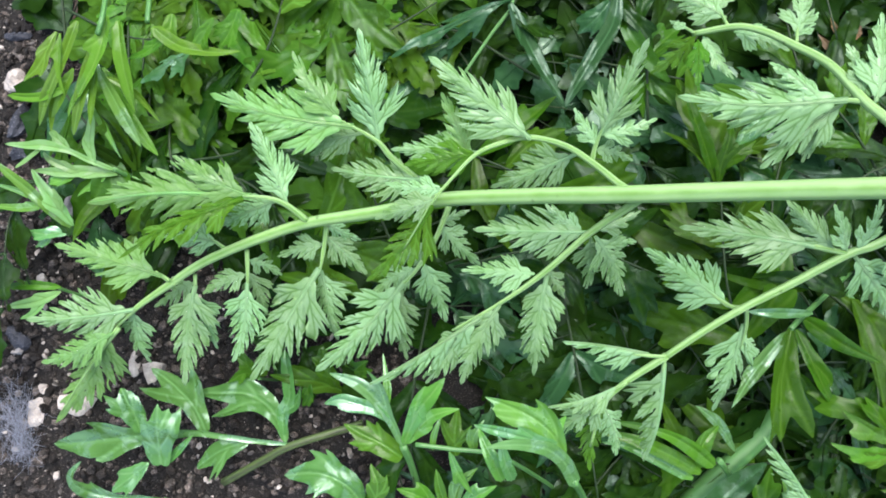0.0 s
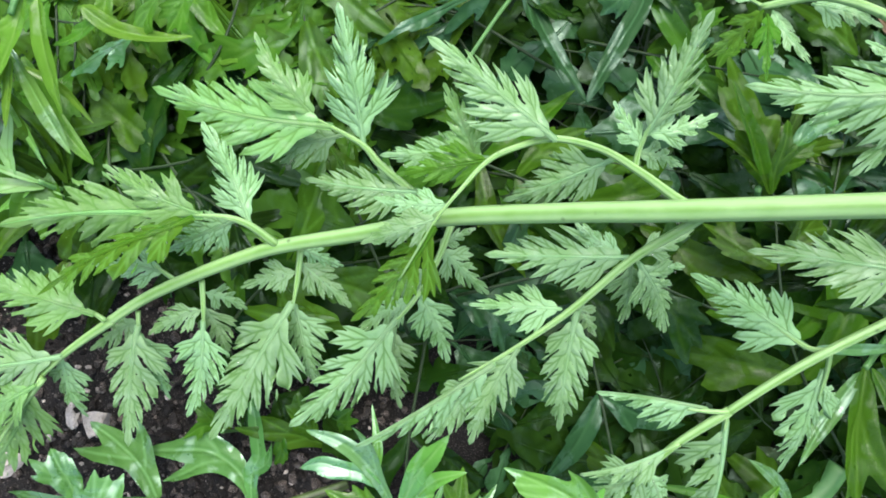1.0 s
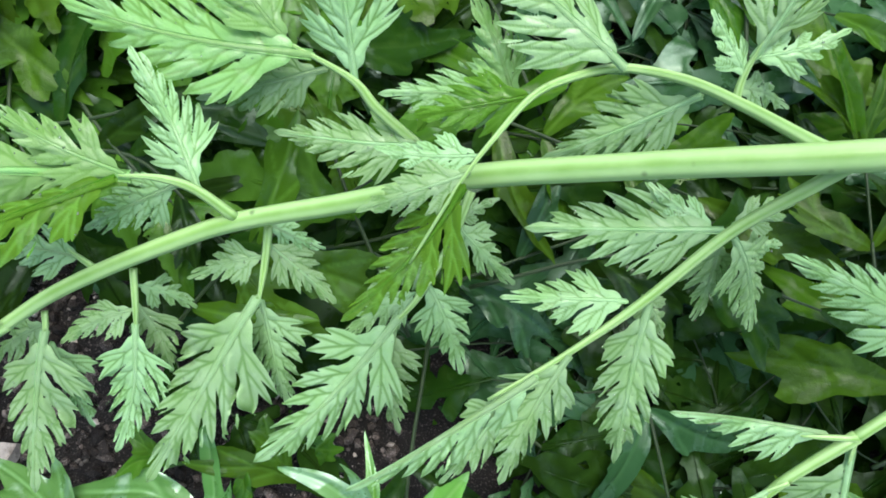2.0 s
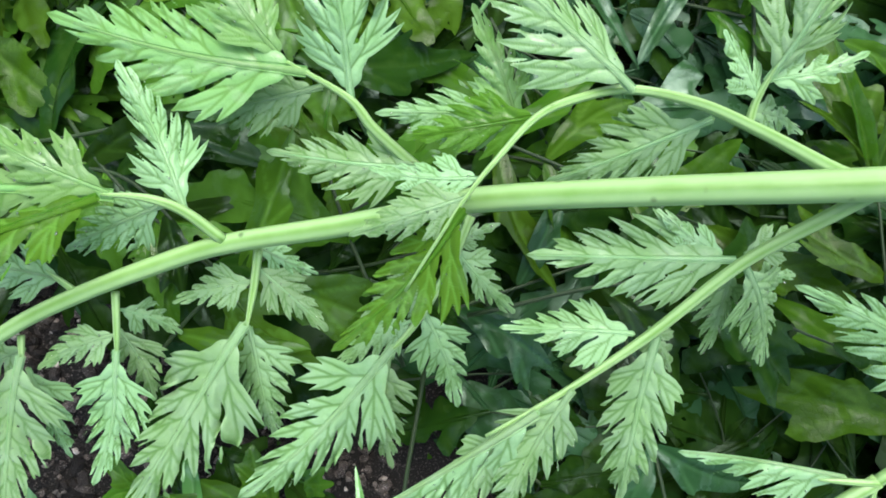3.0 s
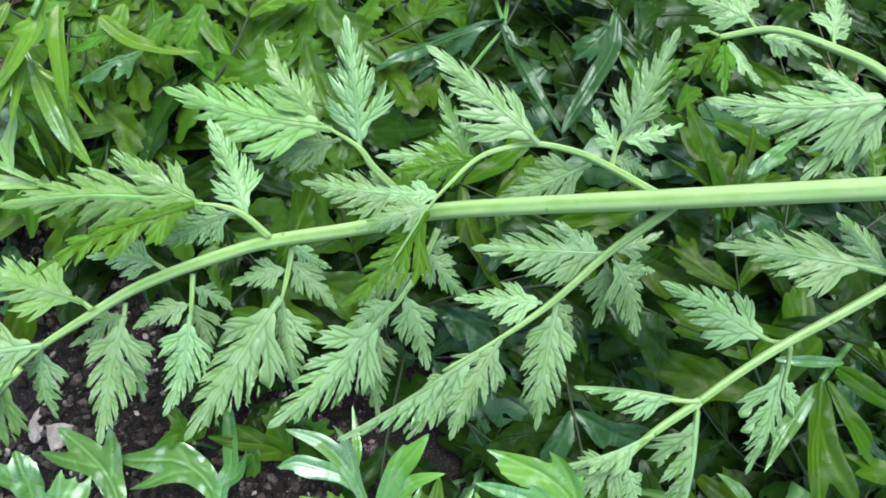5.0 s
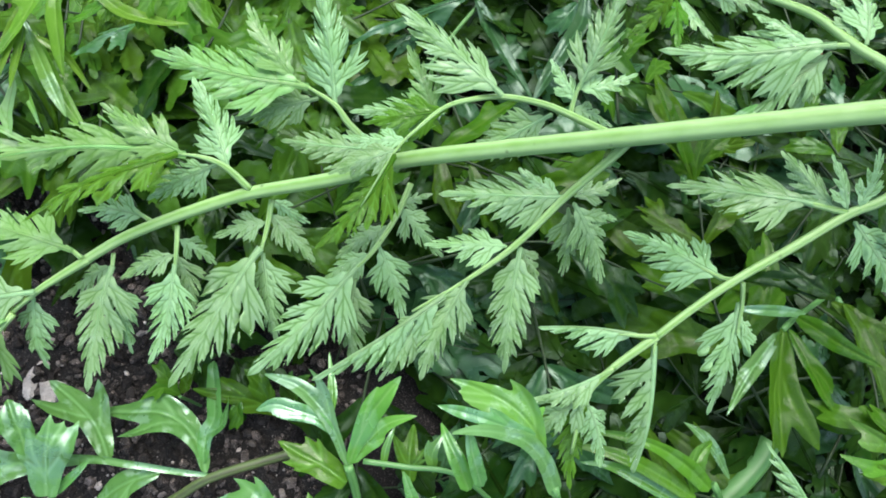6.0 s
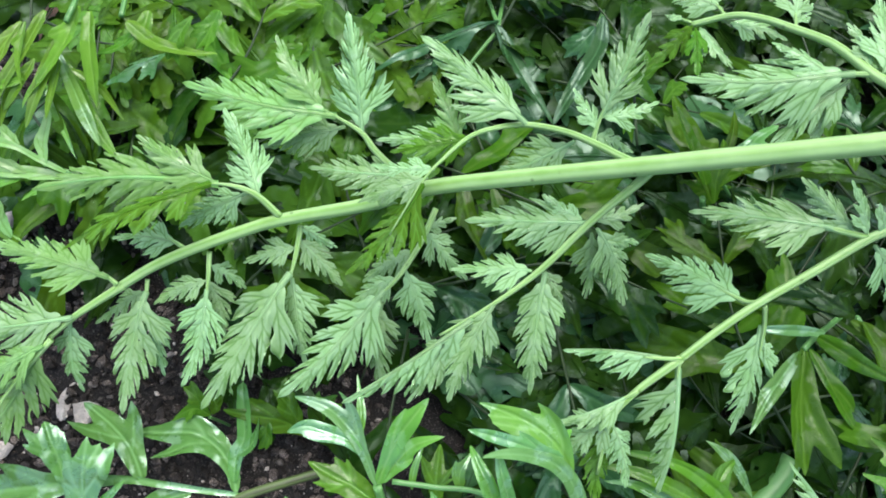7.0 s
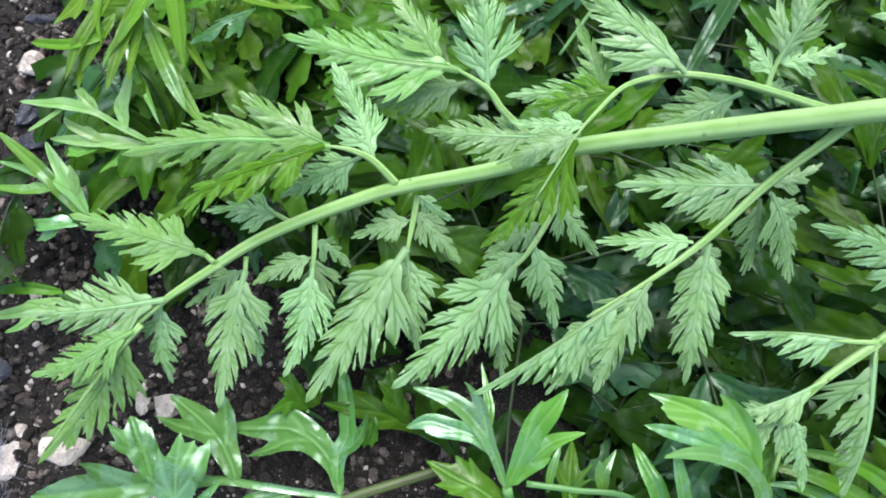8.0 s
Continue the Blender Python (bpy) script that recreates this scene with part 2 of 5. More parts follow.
def bands(points, widths):
    """The pieces of one tapering finger of a leaf: ends and half widths."""
    return [(*points[i], *points[i + 1], widths[i], widths[i + 1]) for i in range(len(points) - 1)]


def finger(x, y, a, reach, width, curve, shape=(1.1, 1.06, 1.0, 0.86, 0.52, 0.0)):
    """A pointed lobe from (x, y): a is its angle from the midrib at the root, curve how far it turns forward."""
    steps = len(shape) - 1
    points = [(x, y)]
    for i in range(steps):
        turn = a - curve * (i + 0.5) / steps
        points.append((points[-1][0] + math.sin(turn) * reach / steps, points[-1][1] + math.cos(turn) * reach / steps))
    return points, [width * w for w in shape]


def lobe_group(sign, y, a, reach, width, outer, inner, r, curve=0.35):
    """One lobe with its teeth: its pieces, the root, way, reach, hang and tilt by which it bends, and its axis."""
    slim = 1.0 if outer + inner == 0 else 0.62
    points, widths = finger(0.0, y, a, reach, width, curve, (1.1, 0.5 + 0.5 * slim, slim, slim * 0.92, slim * 0.58, 0.0))
    pieces = bands(points, widths)
    for count, way in ((outer, 1), (inner, -1)):
        for k in range(count):
            t = (0.16 if way > 0 else 0.28) + 0.27 * k + r.uniform(-0.04, 0.04)
            i = min(int(t * 5), 4)
            u = t * 5 - i
            px = points[i][0] + (points[i + 1][0] - points[i][0]) * u
            py = points[i][1] + (points[i + 1][1] - points[i][1]) * u
            turn = a - curve * t + way * r.uniform(0.40, 0.52)
            long = max(reach * (0.60 - 0.14 * k), width * 1.8) * r.uniform(0.9, 1.12)
            pieces += bands(*finger(px, py, turn, long, width * (0.50 - 0.06 * k), way * 0.30, (0.9, 1.0, 0.9, 0.56, 0.0)))
    pieces = [(sign * q[0], q[1], sign * q[2], q[3], q[4], q[5]) for q in pieces]
    tip = (sign * points[-1][0], points[-1][1])
    way = Vector((tip[0], tip[1] - y)).normalized()
    return pieces, (0.0, y, way.x, way.y, reach, r.uniform(-0.24, 0.14), r.uniform(-0.30, 0.30)), [(sign * q[0], q[1]) for q in points]


def slit(a, b, start, width):
    """The narrow gap between two neighbouring lobes, along the middle of their axes, opening outwards."""
    def at(axis, t):
        i = min(int(t * 5), 4)
        return Vector(axis[i]).lerp(Vector(axis[i + 1]), t * 5 - i)

    marks = [start + (1.35 - start) * k / 5 for k in range(6)]
    points = [tuple((at(a, t * 1.02) + at(b, t * 0.98)) / 2) for t in marks]
    return bands(points, [-0.2 * width, 0.45 * width, 0.7 * width, 0.9 * width, 1.3 * width, 1.9 * width])


def sheet(groups, step, blur, edge_drop, puff, gaps=(), side=0, rim=0.0):
    """Fills the outline of all fingers with a fine net of faces. Returns x, y, height, distance to the nearest vein, and the faces."""
    ends = np.array([q for group in groups for q in group[0]])
    low = np.minimum(ends[:, 0:2], ends[:, 2:4]).min(axis=0) - ends[:, 4:6].max() - 2 * step
    high = np.maximum(ends[:, 0:2], ends[:, 2:4]).max(axis=0) + ends[:, 4:6].max() + 2 * step
    xs, ys = np.arange(low[0], high[0] + step, step), np.arange(low[1], high[1] + step, step)
    gx, gy = (v.ravel() for v in np.meshgrid(xs, ys))
    total, weight, lift = np.zeros(len(gx)), np.zeros(len(gx)), np.zeros(len(gx))
    vein = np.full(len(gx), 1.0)
    for pieces, (rx, ry, wx, wy, reach, hang, tilt), *_ in groups:
        best = np.full(len(gx), -1.0)
        for ax, ay, bx, by, wa, wb in pieces:
            dx, dy = bx - ax, by - ay
            t = np.clip(((gx - ax) * dx + (gy - ay) * dy) / max(dx * dx + dy * dy, 1e-14), 0, 1)
            d = np.hypot(gx - ax - t * dx, gy - ay - t * dy)
            best = np.maximum(best, wa + (wb - wa) * t - d)
            vein = np.minimum(vein, d)
        share = np.exp(np.clip(best / blur, -60, 60))
        total += share
        along = np.clip(((gx - rx) * wx + (gy - ry) * wy) / max(reach, 1e-9), 0, 1.3)
        aside = (gx - rx) * wy - (gy - ry) * wx
        soft = share ** 0.5
        weight += soft
        lift += soft * (hang * reach * along ** 2 + tilt * aside * np.minimum(1, along * 2))
    inside = blur * np.log(total + 1e-30)
    for ax, ay, bx, by, wa, wb in gaps:
        dx, dy = bx - ax, by - ay
        t = np.clip(((gx - ax) * dx + (gy - ay) * dy) / max(dx * dx + dy * dy, 1e-14), 0, 1)
        inside = np.minimum(inside, np.hypot(gx - ax - t * dx, gy - ay - t * dy) - wa - (wb - wa) * t)
    if side:
        inside = np.minimum(inside, rim + side * gx)
    lift = lift / (weight + 1e-30)
    lift += puff * np.sin(np.clip(vein / (2.2 * puff), 0, math.pi)) * 0.6 - edge_drop * np.exp(-np.clip(inside, 0, 1) / edge_drop)
    nx, ny = len(xs), len(ys)
    level = inside.reshape(ny, nx)
    full = level > 0
    number = np.full((ny, nx), -1)
    number[full] = np.arange(full.sum())
    keep = full.ravel()
    out = [np.array(v) for v in (gx[keep], gy[keep], lift[keep], vein[keep])]
    corners = full[:-1, :-1].astype(int) + full[:-1, 1:] + full[1:, 1:] + full[1:, :-1]
    j, i = np.nonzero(corners == 4)
    faces = np.stack((number[j, i], number[j, i + 1], number[j + 1, i + 1], number[j + 1, i]), axis=1).tolist()
    extra, made = [], {}
    first = int(full.sum())
    for j, i in zip(*np.nonzero((corners > 0) & (corners < 4))):
        ring = ((j, i), (j, i + 1), (j + 1, i + 1), (j + 1, i))
        face = []
        for k in range(4):
            a, b = ring[k], ring[(k + 1) % 4]
            if full[a]:
                face.append(int(number[a]))
            if full[a] != full[b]:
                key = (min(a, b), max(a, b))
                if key not in made:
                    p, q = key[0][0] * nx + key[0][1], key[1][0] * nx + key[1][1]
                    f = min(max(inside[p] / (inside[p] - inside[q]), 0.04), 0.96)
                    made[key] = first + len(extra)
                    extra.append([(1 - f) * v[p] + f * v[q] for v in (gx, gy, lift, vein)])
                face.append(made[key])
        faces.append(face)
    if extra:
        out = [np.concatenate((v, w)) for v, w in zip(out, np.array(extra).T)]
    return (*out, faces)


def pinnate(length, half, lobes, r, side=0, start=0.13, wide_angle=46, tip_angle=22, plump=1.08, teeth=2, core=0.10, depth=0.07, limit=0.40):
    """The fingers of a leaflet: a midrib with pairs of toothed lobes and one at the end."""
    groups, gaps = [], []
    cuts = [start + (0.80 - start) * (i / lobes) ** 0.92 for i in range(lobes + 1)]
    band = [(0.0, 0.0), (0.0, start * length), (0.0, 0.5 * length), (0.0, 0.8 * length)]
    spine = bands(band, [half * 0.05, half * core, half * core * 1.1, half * core * 0.8])
    tip, widths = finger(0.0, 0.72 * length, 0.0, 0.28 * length, half * 0.19, 0.0)
    groups.append((spine + bands(tip, widths), (0.0, 0.0, 0.0, 1.0, length, 0.0, 0.0)))
    for sign in (-1, 1):
        if side == -sign:
            continue
        last = None
        for i in range(lobes):
            s = cuts[i] + r.uniform(-0.012, 0.012) + (0.02 if sign > 0 else 0)
            a = radians(wide_angle + (tip_angle - wide_angle) * s + r.uniform(-4, 4))
            gap = (cuts[i + 1] - cuts[i]) * length
            env = (1 - s) ** 0.72 * (0.72 + 0.28 * min(1, s / 0.22)) * r.uniform(0.92, 1.12)
            reach = max(half * 1.16 * env / math.sin(a - 0.15), gap * 0.8)
            reach = min(reach, length * (limit - 0.8 * limit * s) / math.cos(a - 0.15))
            width = max(gap * math.sin(a) * 0.5 * plump, half * 0.05) * r.uniform(0.92, 1.08)
            ratio = reach / width
            outer = min(teeth, 2 if ratio > 3.6 else 1 if ratio > 2.3 else 0)
            inner = min(teeth, 1 if ratio > 3.0 else 0)
            groups.append(lobe_group(sign, s * length, a, reach, width, outer, inner, r, r.uniform(0.22, 0.42)))
            if last:
                gaps += slit(last, groups[-1][2], depth + 0.24 * i / lobes + r.uniform(-0.10, 0.10), gap * r.choice((0.07, 0.09, 0.11, 0.18)))
            last = groups[-1][2]
        gaps += slit(last, tip, 0.35, gap * 0.06)
    return groups, gaps


def cut_blade(length, half, lobes, bend, side, r, droop=0.12, step=0.00031, **kinds):
    """A leaflet on +y from the origin: its toothed sheet, folded along a raised midrib."""
    groups, gaps = pinnate(length, half, lobes, r, side, **kinds)
    spacing = length / lobes
    x, y, z, vein, faces = sheet(groups, step, half * 0.012, 0.012 * length ** 0.5 * 0.16, spacing * 0.10, gaps, side, half * 0.05)
    sway, fold, wave = r.uniform(-0.06, 0.06), r.uniform(0.02, 0.32), r.uniform(0, 6)

    def settle(x, y, z):
        s = y / length
        z = z + bend * length * 4 * s * (1 - s) - np.abs(x) * (fold + droop * np.abs(x) / half) + 0.012 * length * np.sin(7 * s + wave)
        return x + sway * np.sin(s * 3.0) * length, y, z

    verts = np.stack(settle(x, y, z), axis=1).tolist()
    uvs = [(0.5 + 0.5 * min(1.0, d / (0.36 * spacing)), 0.5) for d in vein]
    # raised midrib, seen on both faces
    count = 14
    for up in (1, -1):
        start = len(verts)
        for j in range(count + 1):
            f = j / count
            w = max(length * 0.013, half * 0.03) * (1.6 - 1.45 * f)
            for px, pz in ((-w, -0.45 * w), (-0.6 * w, 0.22 * w), (0, 0.5 * w), (0.6 * w, 0.22 * w), (w, -0.45 * w)):
                verts.append([float(v) for v in settle(np.float64(px), np.float64(f * length * 0.96), np.float64(pz * up))])
                uvs.append((0.75, 0.0))
        for j in range(count):
            for k in range(4):
                a = start + 5 * j + k
                q = (a, a + 1, a + 6, a + 5)
                faces.append(q if up > 0 else tuple(reversed(q)))
    return verts, faces, uvs


def blade_pose(base, tip, roll=0.0):
    """The pose with y from base to tip and z as near to the sky as may be, turned by roll about y."""
    base, tip = Vector(base), Vector(tip)
    y = (tip - base).normalized()
    x = y.cross(Vector((0, 0, 1)))
    x = x.normalized() if x.length > 1e-3 else Vector((1, 0, 0))
    z = x.cross(y)
    m = Matrix((x, y, z)).transposed().to_4x4()
    return Matrix.Translation(base) @ m @ pose(0, 0, 0, 0, roll, 0)


DROPS = []


def leaf(parent, base, tip, half, material, roll=None, bend=0.03, side=0):
    """A finely cut leaflet of the pale fronds."""
    length = (Vector(tip) - Vector(base)).length
    lobes = 3 if length < 0.018 else 4 if length < 0.030 else 5
    shape = cut_blade(length, half * 1.22, lobes, bend, side, rng)
    turn = rng.uniform(-10, 10) if roll is None else roll
    m = blade_pose(base, tip, turn)
    for _ in range(int(6 + 620 * length)):
        corners = [Vector(shape[0][i]) for i in rng.choice(shape[1])]
        weights = [rng.random() + 0.1 for _ in corners]
        v = sum((c * w for c, w in zip(corners, weights)), Vector()) / sum(weights)
        DROPS.append((m @ (v + Vector((0, 0, 0.00005))), 0.00010 + 0.00024 * rng.random() ** 4))
    return mesh_object("leaflet", *shape, material, parent, m)


SHAPES = {}


def wide(parent, base, tip, half, material, roll=None, bend=0.06, side=0):
    """A leaflet of the lower, older leaves: few broad lobes with large teeth. One of a dozen shapes, stretched to size."""
    length = (Vector(tip) - Vector(base)).length
    kind = rng.randrange(12), 0.08 if GATHER else 0.038
    if kind not in SHAPES:
        r = random.Random(kind[0])
        SHAPES[kind] = cut_blade(1.0, 0.42, r.choice((2, 2, 3)), 0.07, 0, r, 0.25, kind[1], start=0.16, wide_angle=38, tip_angle=20, plump=0.66, teeth=1, core=0.10, depth=0.05, limit=0.54)
    verts, faces, uvs = SHAPES[kind]
    sx = half / 0.42
    verts = [(x * sx, y * length, z * length) for x, y, z in verts]
    turn = rng.uniform(-25, 25) if roll is None else roll
    return mesh_object("leaflet", verts, faces, uvs, material, parent, blade_pose(base, tip, turn))


def lobed_ribbon(parent, rows, material, name, roll=0.0, fingers=None):
    """A smooth curving segment: each row is a place on its midline and the half width there. Stout ones are cut into pointed lobes."""
    count = 8 * (len(rows) - 1)
    path = spline([q[:3] for q in rows], count)
    widths = [q.x for q in spline([(q[3], 0, 0) for q in rows], count)]
    origin = path[0].copy()
    steps = [0.0]
    for i in range(count):
        steps.append(steps[-1] + (path[i + 1] - path[i]).length)
    run = steps[-1]
    stout = max(widths) / run
    if fingers is None:
        lobes = rng.choice((2, 3, 3)) if stout > 0.14 else rng.choice((1, 2)) if stout > 0.10 else rng.choice((0, 0, 1))
        fingers = []
        for k in range(lobes):
            s = 0.22 + 0.40 * k / lobes + rng.uniform(-0.05, 0.08)
            a = rng.uniform(26, 40)
            reach = max(np.interp(s * run, steps, widths) * rng.uniform(1.5, 2.1), run * rng.uniform(0.10, 0.15)) / math.sin(radians(a)) * 0.78
            fingers.append((1 if (k + len(rows)) % 2 else -1, s, reach, a))
        slim = 0.68 if lobes > 1 else 0.85 if lobes else 1.0
    else:
        slim = 0.85
    pieces = []
    for i in range(0, count, 2):
        w0, w1 = (max(widths[k], 0.0003 if k < count else 0.0) * slim * min(1.0, 0.35 + math.sqrt(steps[k] / run * 5)) for k in (i, i + 2))
        pieces.append((0.0, steps[i], 0.0, steps[i + 2], w0, w1 if i + 2 < count else 0.0))
    groups = [(pieces, (0.0, 0.0, 0.0, 1.0, run, 0.0, 0.0))]
    for sign, s, reach, a in fingers:
        w = np.interp(s * run, steps, widths)
        groups.append(lobe_group(sign, s * run, radians(a), reach, min(w * 0.62, reach * 0.22), rng.choice((0, 1)) if stout > 0.15 else 0, 0, rng, rng.uniform(0.0, 0.3)))
    x, y, z, vein, faces = sheet(groups, max(0.00042, run / (36 if name == "leaflet" else 80)), 0.0007, 0.0005, 0.0005)
    cup, twist, seed = rng.uniform(0.15, 0.5), rng.uniform(-0.5, 0.5) + roll, rng.uniform(0, 99)
    frames = []
    for i in range(count + 1):
        ahead = (path[min(i + 1, count)] - path[max(i - 1, 0)]).normalized()
        across = ahead.cross(Vector((0, 0, 1)))
        across = across.normalized() if across.length > 1e-3 else Vector((1, 0, 0))
        lean = twist * (0.4 + 0.6 * i / count)
        up = across.cross(ahead)
        frames.append((*(path[i] - origin), *(across * math.cos(lean) + up * math.sin(lean)), *(up * math.cos(lean) - across * math.sin(lean))))
    frames = np.array(frames)
    along = np.clip(y, 0, run)
    p, a, u = (np.stack([np.interp(along, steps, frames[:, k + c]) for c in range(3)], axis=1) for k in (0, 3, 6))
    w = max(widths)
    ripple = np.array([noise.noise(Vector((q / run * len(rows) * 1.2, e / w, seed))) for e, q in zip(x, y)])
    lift = z * 0.8 + cup * x * x / w * 0.8 + 0.22 * w * ripple * np.minimum(1, np.abs(x) / w + 0.25) - 0.10 * w * np.exp(-(x / (0.12 * w)) ** 2)
    verts = (p + a * x[:, None] + u * lift[:, None]).tolist()
    uvs = [(0.5 + 0.5 * min(1.0, d / (1.3 * w)), 0.5) for d in vein]
    return mesh_object(name, verts, faces, uvs, material, parent, Matrix.Translation(origin))


def strap(parent, base, tip, half, material, roll=None, bend=0.08):
    """A long narrow segment, channelled along its midrib, with a pointed end and at times a side lobe."""
    base, tip = Vector(base), Vector(tip)
    length = (tip - base).length
    ahead = (tip - base) / length
    across = ahead.cross(Vector((0, 0, 1))).normalized()
    sway = rng.uniform(-0.10, 0.10)
    rows = []
    for f, w in ((0.0, 0.4), (0.25, 0.85), (0.5, 1.0), (0.75, 0.72), (1.0, 0.05)):
        q = base + (tip - base) * f + (across * sway * math.sin(f * math.pi) + Vector((0, 0, bend * 4 * f * (1 - f)))) * length
        rows.append((*q, half * w))
    turn = rng.uniform(-20, 20) if roll is None else roll
    return lobed_ribbon(parent, rows, material, "leaflet", radians(turn))


def ribbon(parent, rows, material, fingers=None):
    return lobed_ribbon(parent, rows, material, "lobe", 0.0, fingers)


def low_frond(base, heading, length, rise, material, label, group, leaves=3, straps=False, r_stem=0.00048):
    """An older leaf near the ground: a stalk with pairs of leaflets and one at its end."""
    plant = None if GATHER else thing("leaf_frond", base, label, "leaf", group)
    b = Vector(base)
    ahead = Vector((math.cos(heading), math.sin(heading), 0))
    across = Vector((-ahead.y, ahead.x, 0))
    tip = b + ahead * length + Vector((0, 0, rise))
    arch = (b + tip) / 2 + Vector((0, 0, length * 0.05)) + across * rng.uniform(-0.22, 0.22) * length
    path = spline((b, arch, tip), 20)
    slim = r_stem * (0.65 if GATHER else 1.0)
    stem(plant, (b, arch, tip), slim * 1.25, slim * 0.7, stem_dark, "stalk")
    maker = strap if straps else wide
    for k in range(leaves):
        f = 0.35 + 0.6 * k / leaves
        p = path[int(f * 20)]
        size = length * rng.uniform(0.36, 0.52) * (1.15 - 0.45 * f)
        for sign in (-1, 1):
            if rng.random() < 0.08:
                continue
            turn = radians(rng.uniform(30, 62))
            d = ahead * math.cos(turn) + across * sign * math.sin(turn) + Vector((0, 0, rng.uniform(-0.35, 0.2)))
            q = p + d.normalized() * size
            q.z = min(max(q.z, 0.006), 0.045)
            maker(plant, p, q, size * (rng.uniform(0.12, 0.18) if straps else rng.uniform(0.42, 0.58)), material)
    size = length * rng.uniform(0.42, 0.55)
    q = tip + (ahead + across * rng.uniform(-0.2, 0.2) + Vector((0, 0, rng.uniform(-0.4, 0.0)))) * size
    q.z = min(max(q.z, 0.006), 0.045)
    maker(plant, tip, q, size * (0.13 if straps else 0.5), material)
    return plant


# ---- ground ----
def soil_height(x, y):
    near = max(0.0, 1 - (x * x + y * y) / 0.25) ** 2
    n = noise.fractal(Vector((x * 22, y * 22, 0.3)), 0.9, 2.1, 5)
    m = noise.noise(Vector((x * 90, y * 90, 4.0)))
    return (0.0060 * n + 0.0022 * m) * near - 0.002


half_line = [0.0025 * i for i in range(120)]
step = 0.0025
while half_line[-1] < 900:
    step *= 1.22
    half_line.append(half_line[-1] + step)
line = [-v for v in reversed(half_line[1:])] + half_line
size = len(line)
ground_verts = [(x - 0.05, y + 0.1, soil_height(x - 0.05, y + 0.1)) for y in line for x in line]
ground_faces = [(j * size + i, j * size + i + 1, (j + 1) * size + i + 1, (j + 1) * size + i) for j in range(size - 1) for i in range(size - 1)]
ground = mesh_object("ground", ground_verts, ground_faces, None, soil_mat, None, Matrix())
tagged(ground, "dark damp crumbly garden soil with pale grit", "soil", kind="structure")


def lump(radius, r, rough=0.35, detail=1):
    bm = bmesh.new()
    bmesh.ops.create_icosphere(bm, subdivisions=detail, radius=1.0)
    seed = Vector((r.uniform(0, 99), r.uniform(0, 99), r.uniform(0, 99)))
    flat = (r.uniform(0.75, 1.3), r.uniform(0.75, 1.3), r.uniform(0.5, 0.8))
    verts = [tuple(v.co[k] * flat[k] * radius * (1 + rough * noise.noise(v.co * 1.4 + seed) + rough * 0.4 * noise.noise(v.co * 4 + seed)) for k in range(3)) for v in bm.verts]
    # broken faces
    for _ in range(8):
        n = Vector((r.gauss(0, 1), r.gauss(0, 1), r.gauss(0, 0.8))).normalized()
        d = radius * r.uniform(0.42, 0.80)
        verts = [tuple(Vector(v) - n * max(0.0, Vector(v).dot(n) - d) * 0.9) for v in verts]
    faces = [tuple(v.index for v in f.verts) for f in bm.faces]
    bm.free()
    return verts, faces


def scatter(name, count, area, radii, material, label, category):
    """Crumbs and grit on the soil, joined."""
    kinds = [lump(1.0, rng) for _ in range(9)]
    verts, faces = [], []
    for _ in range(count):
        x, y = rng.uniform(area[0], area[1]), rng.uniform(area[2], area[3])
        s = radii[0] + (radii[1] - radii[0]) * rng.random() ** 3
        turn = Euler((rng.uniform(0, 6), rng.uniform(0, 6), rng.uniform(0, 6))).to_matrix()
        at = Vector((x, y, soil_height(x, y) + s * 0.25))
        v, f = rng.choice(kinds)
        first = len(verts)
        verts += [tuple(at + turn @ Vector(q) * s) for q in v]
        faces += [tuple(i + first for i in q) for q in f]
    ob = mesh_object(name, verts, faces, None, material, None, Matrix())
    ob.data.polygons.foreach_set("use_smooth", [False] * len(ob.data.polygons))
    return tagged(ob, label, category, kind="stuff")


scatter("soil_crumbs", 26000, (-0.26, 0.03, -0.05, 0.33), (0.0003, 0.0034), grit_mat, "loose dark brown crumbs of soil", "soil")
scatter("grit", 8000, (-0.26, 0.03, -0.05, 0.33), (0.0003, 0.0022), stone_mat, "small pale bits of grit on the soil", "grit")


def stone(x, y, radius, material, label, name="stone", stretch=(1, 1, 1), turn=0.0):
    verts, faces = lump(radius, rng, 0.45, 3)
    verts = [(v[0] * stretch[0], v[1] * stretch[1], v[2] * stretch[2]) for v in verts]
    low = min(v[2] for v in verts)
    ob = mesh_object(name, verts, faces, None, material, None, pose(x, y, soil_height(x, y) - low * 0.7, 0, 0, turn))
    ob.data.polygons.foreach_set("use_smooth", [False] * len(ob.data.polygons))
    return tagged(ob, label, "stone" if name == "stone" else "bark", "stones on the soil" if name == "stone" else "")


stone(-0.1565, 0.2016, 0.0066, stone_mat, "pale rounded stone half sunk in the soil")
stone(-0.1304, 0.1461, 0.0090, stone_mat, "pinkish grey stone with rough faces on the soil", stretch=(1, 0.9, 0.7))
stone(-0.0964, 0.0768, 0.0042, stone_mat, "long pale splinter of stone on the soil", stretch=(0.75, 1.9, 0.7), turn=8)
stone(-0.1195, 0.0569, 0.0074, stone_mat, "pale flat stone beside the leaves", stretch=(1.2, 0.8, 0.6), turn=20)
stone(-0.1402, 0.1110, 0.0035, stone_mat, "small pale pebble on the soil")
stone(-0.0864, 0.0736, 0.0060, stone_mat, "rough grey stone partly under leaves")
stone(-0.1382, 0.0529, 0.0060, stone_mat, "grey flat stone beside the cobweb", stretch=(0.8, 1.4, 0.5), turn=-20)
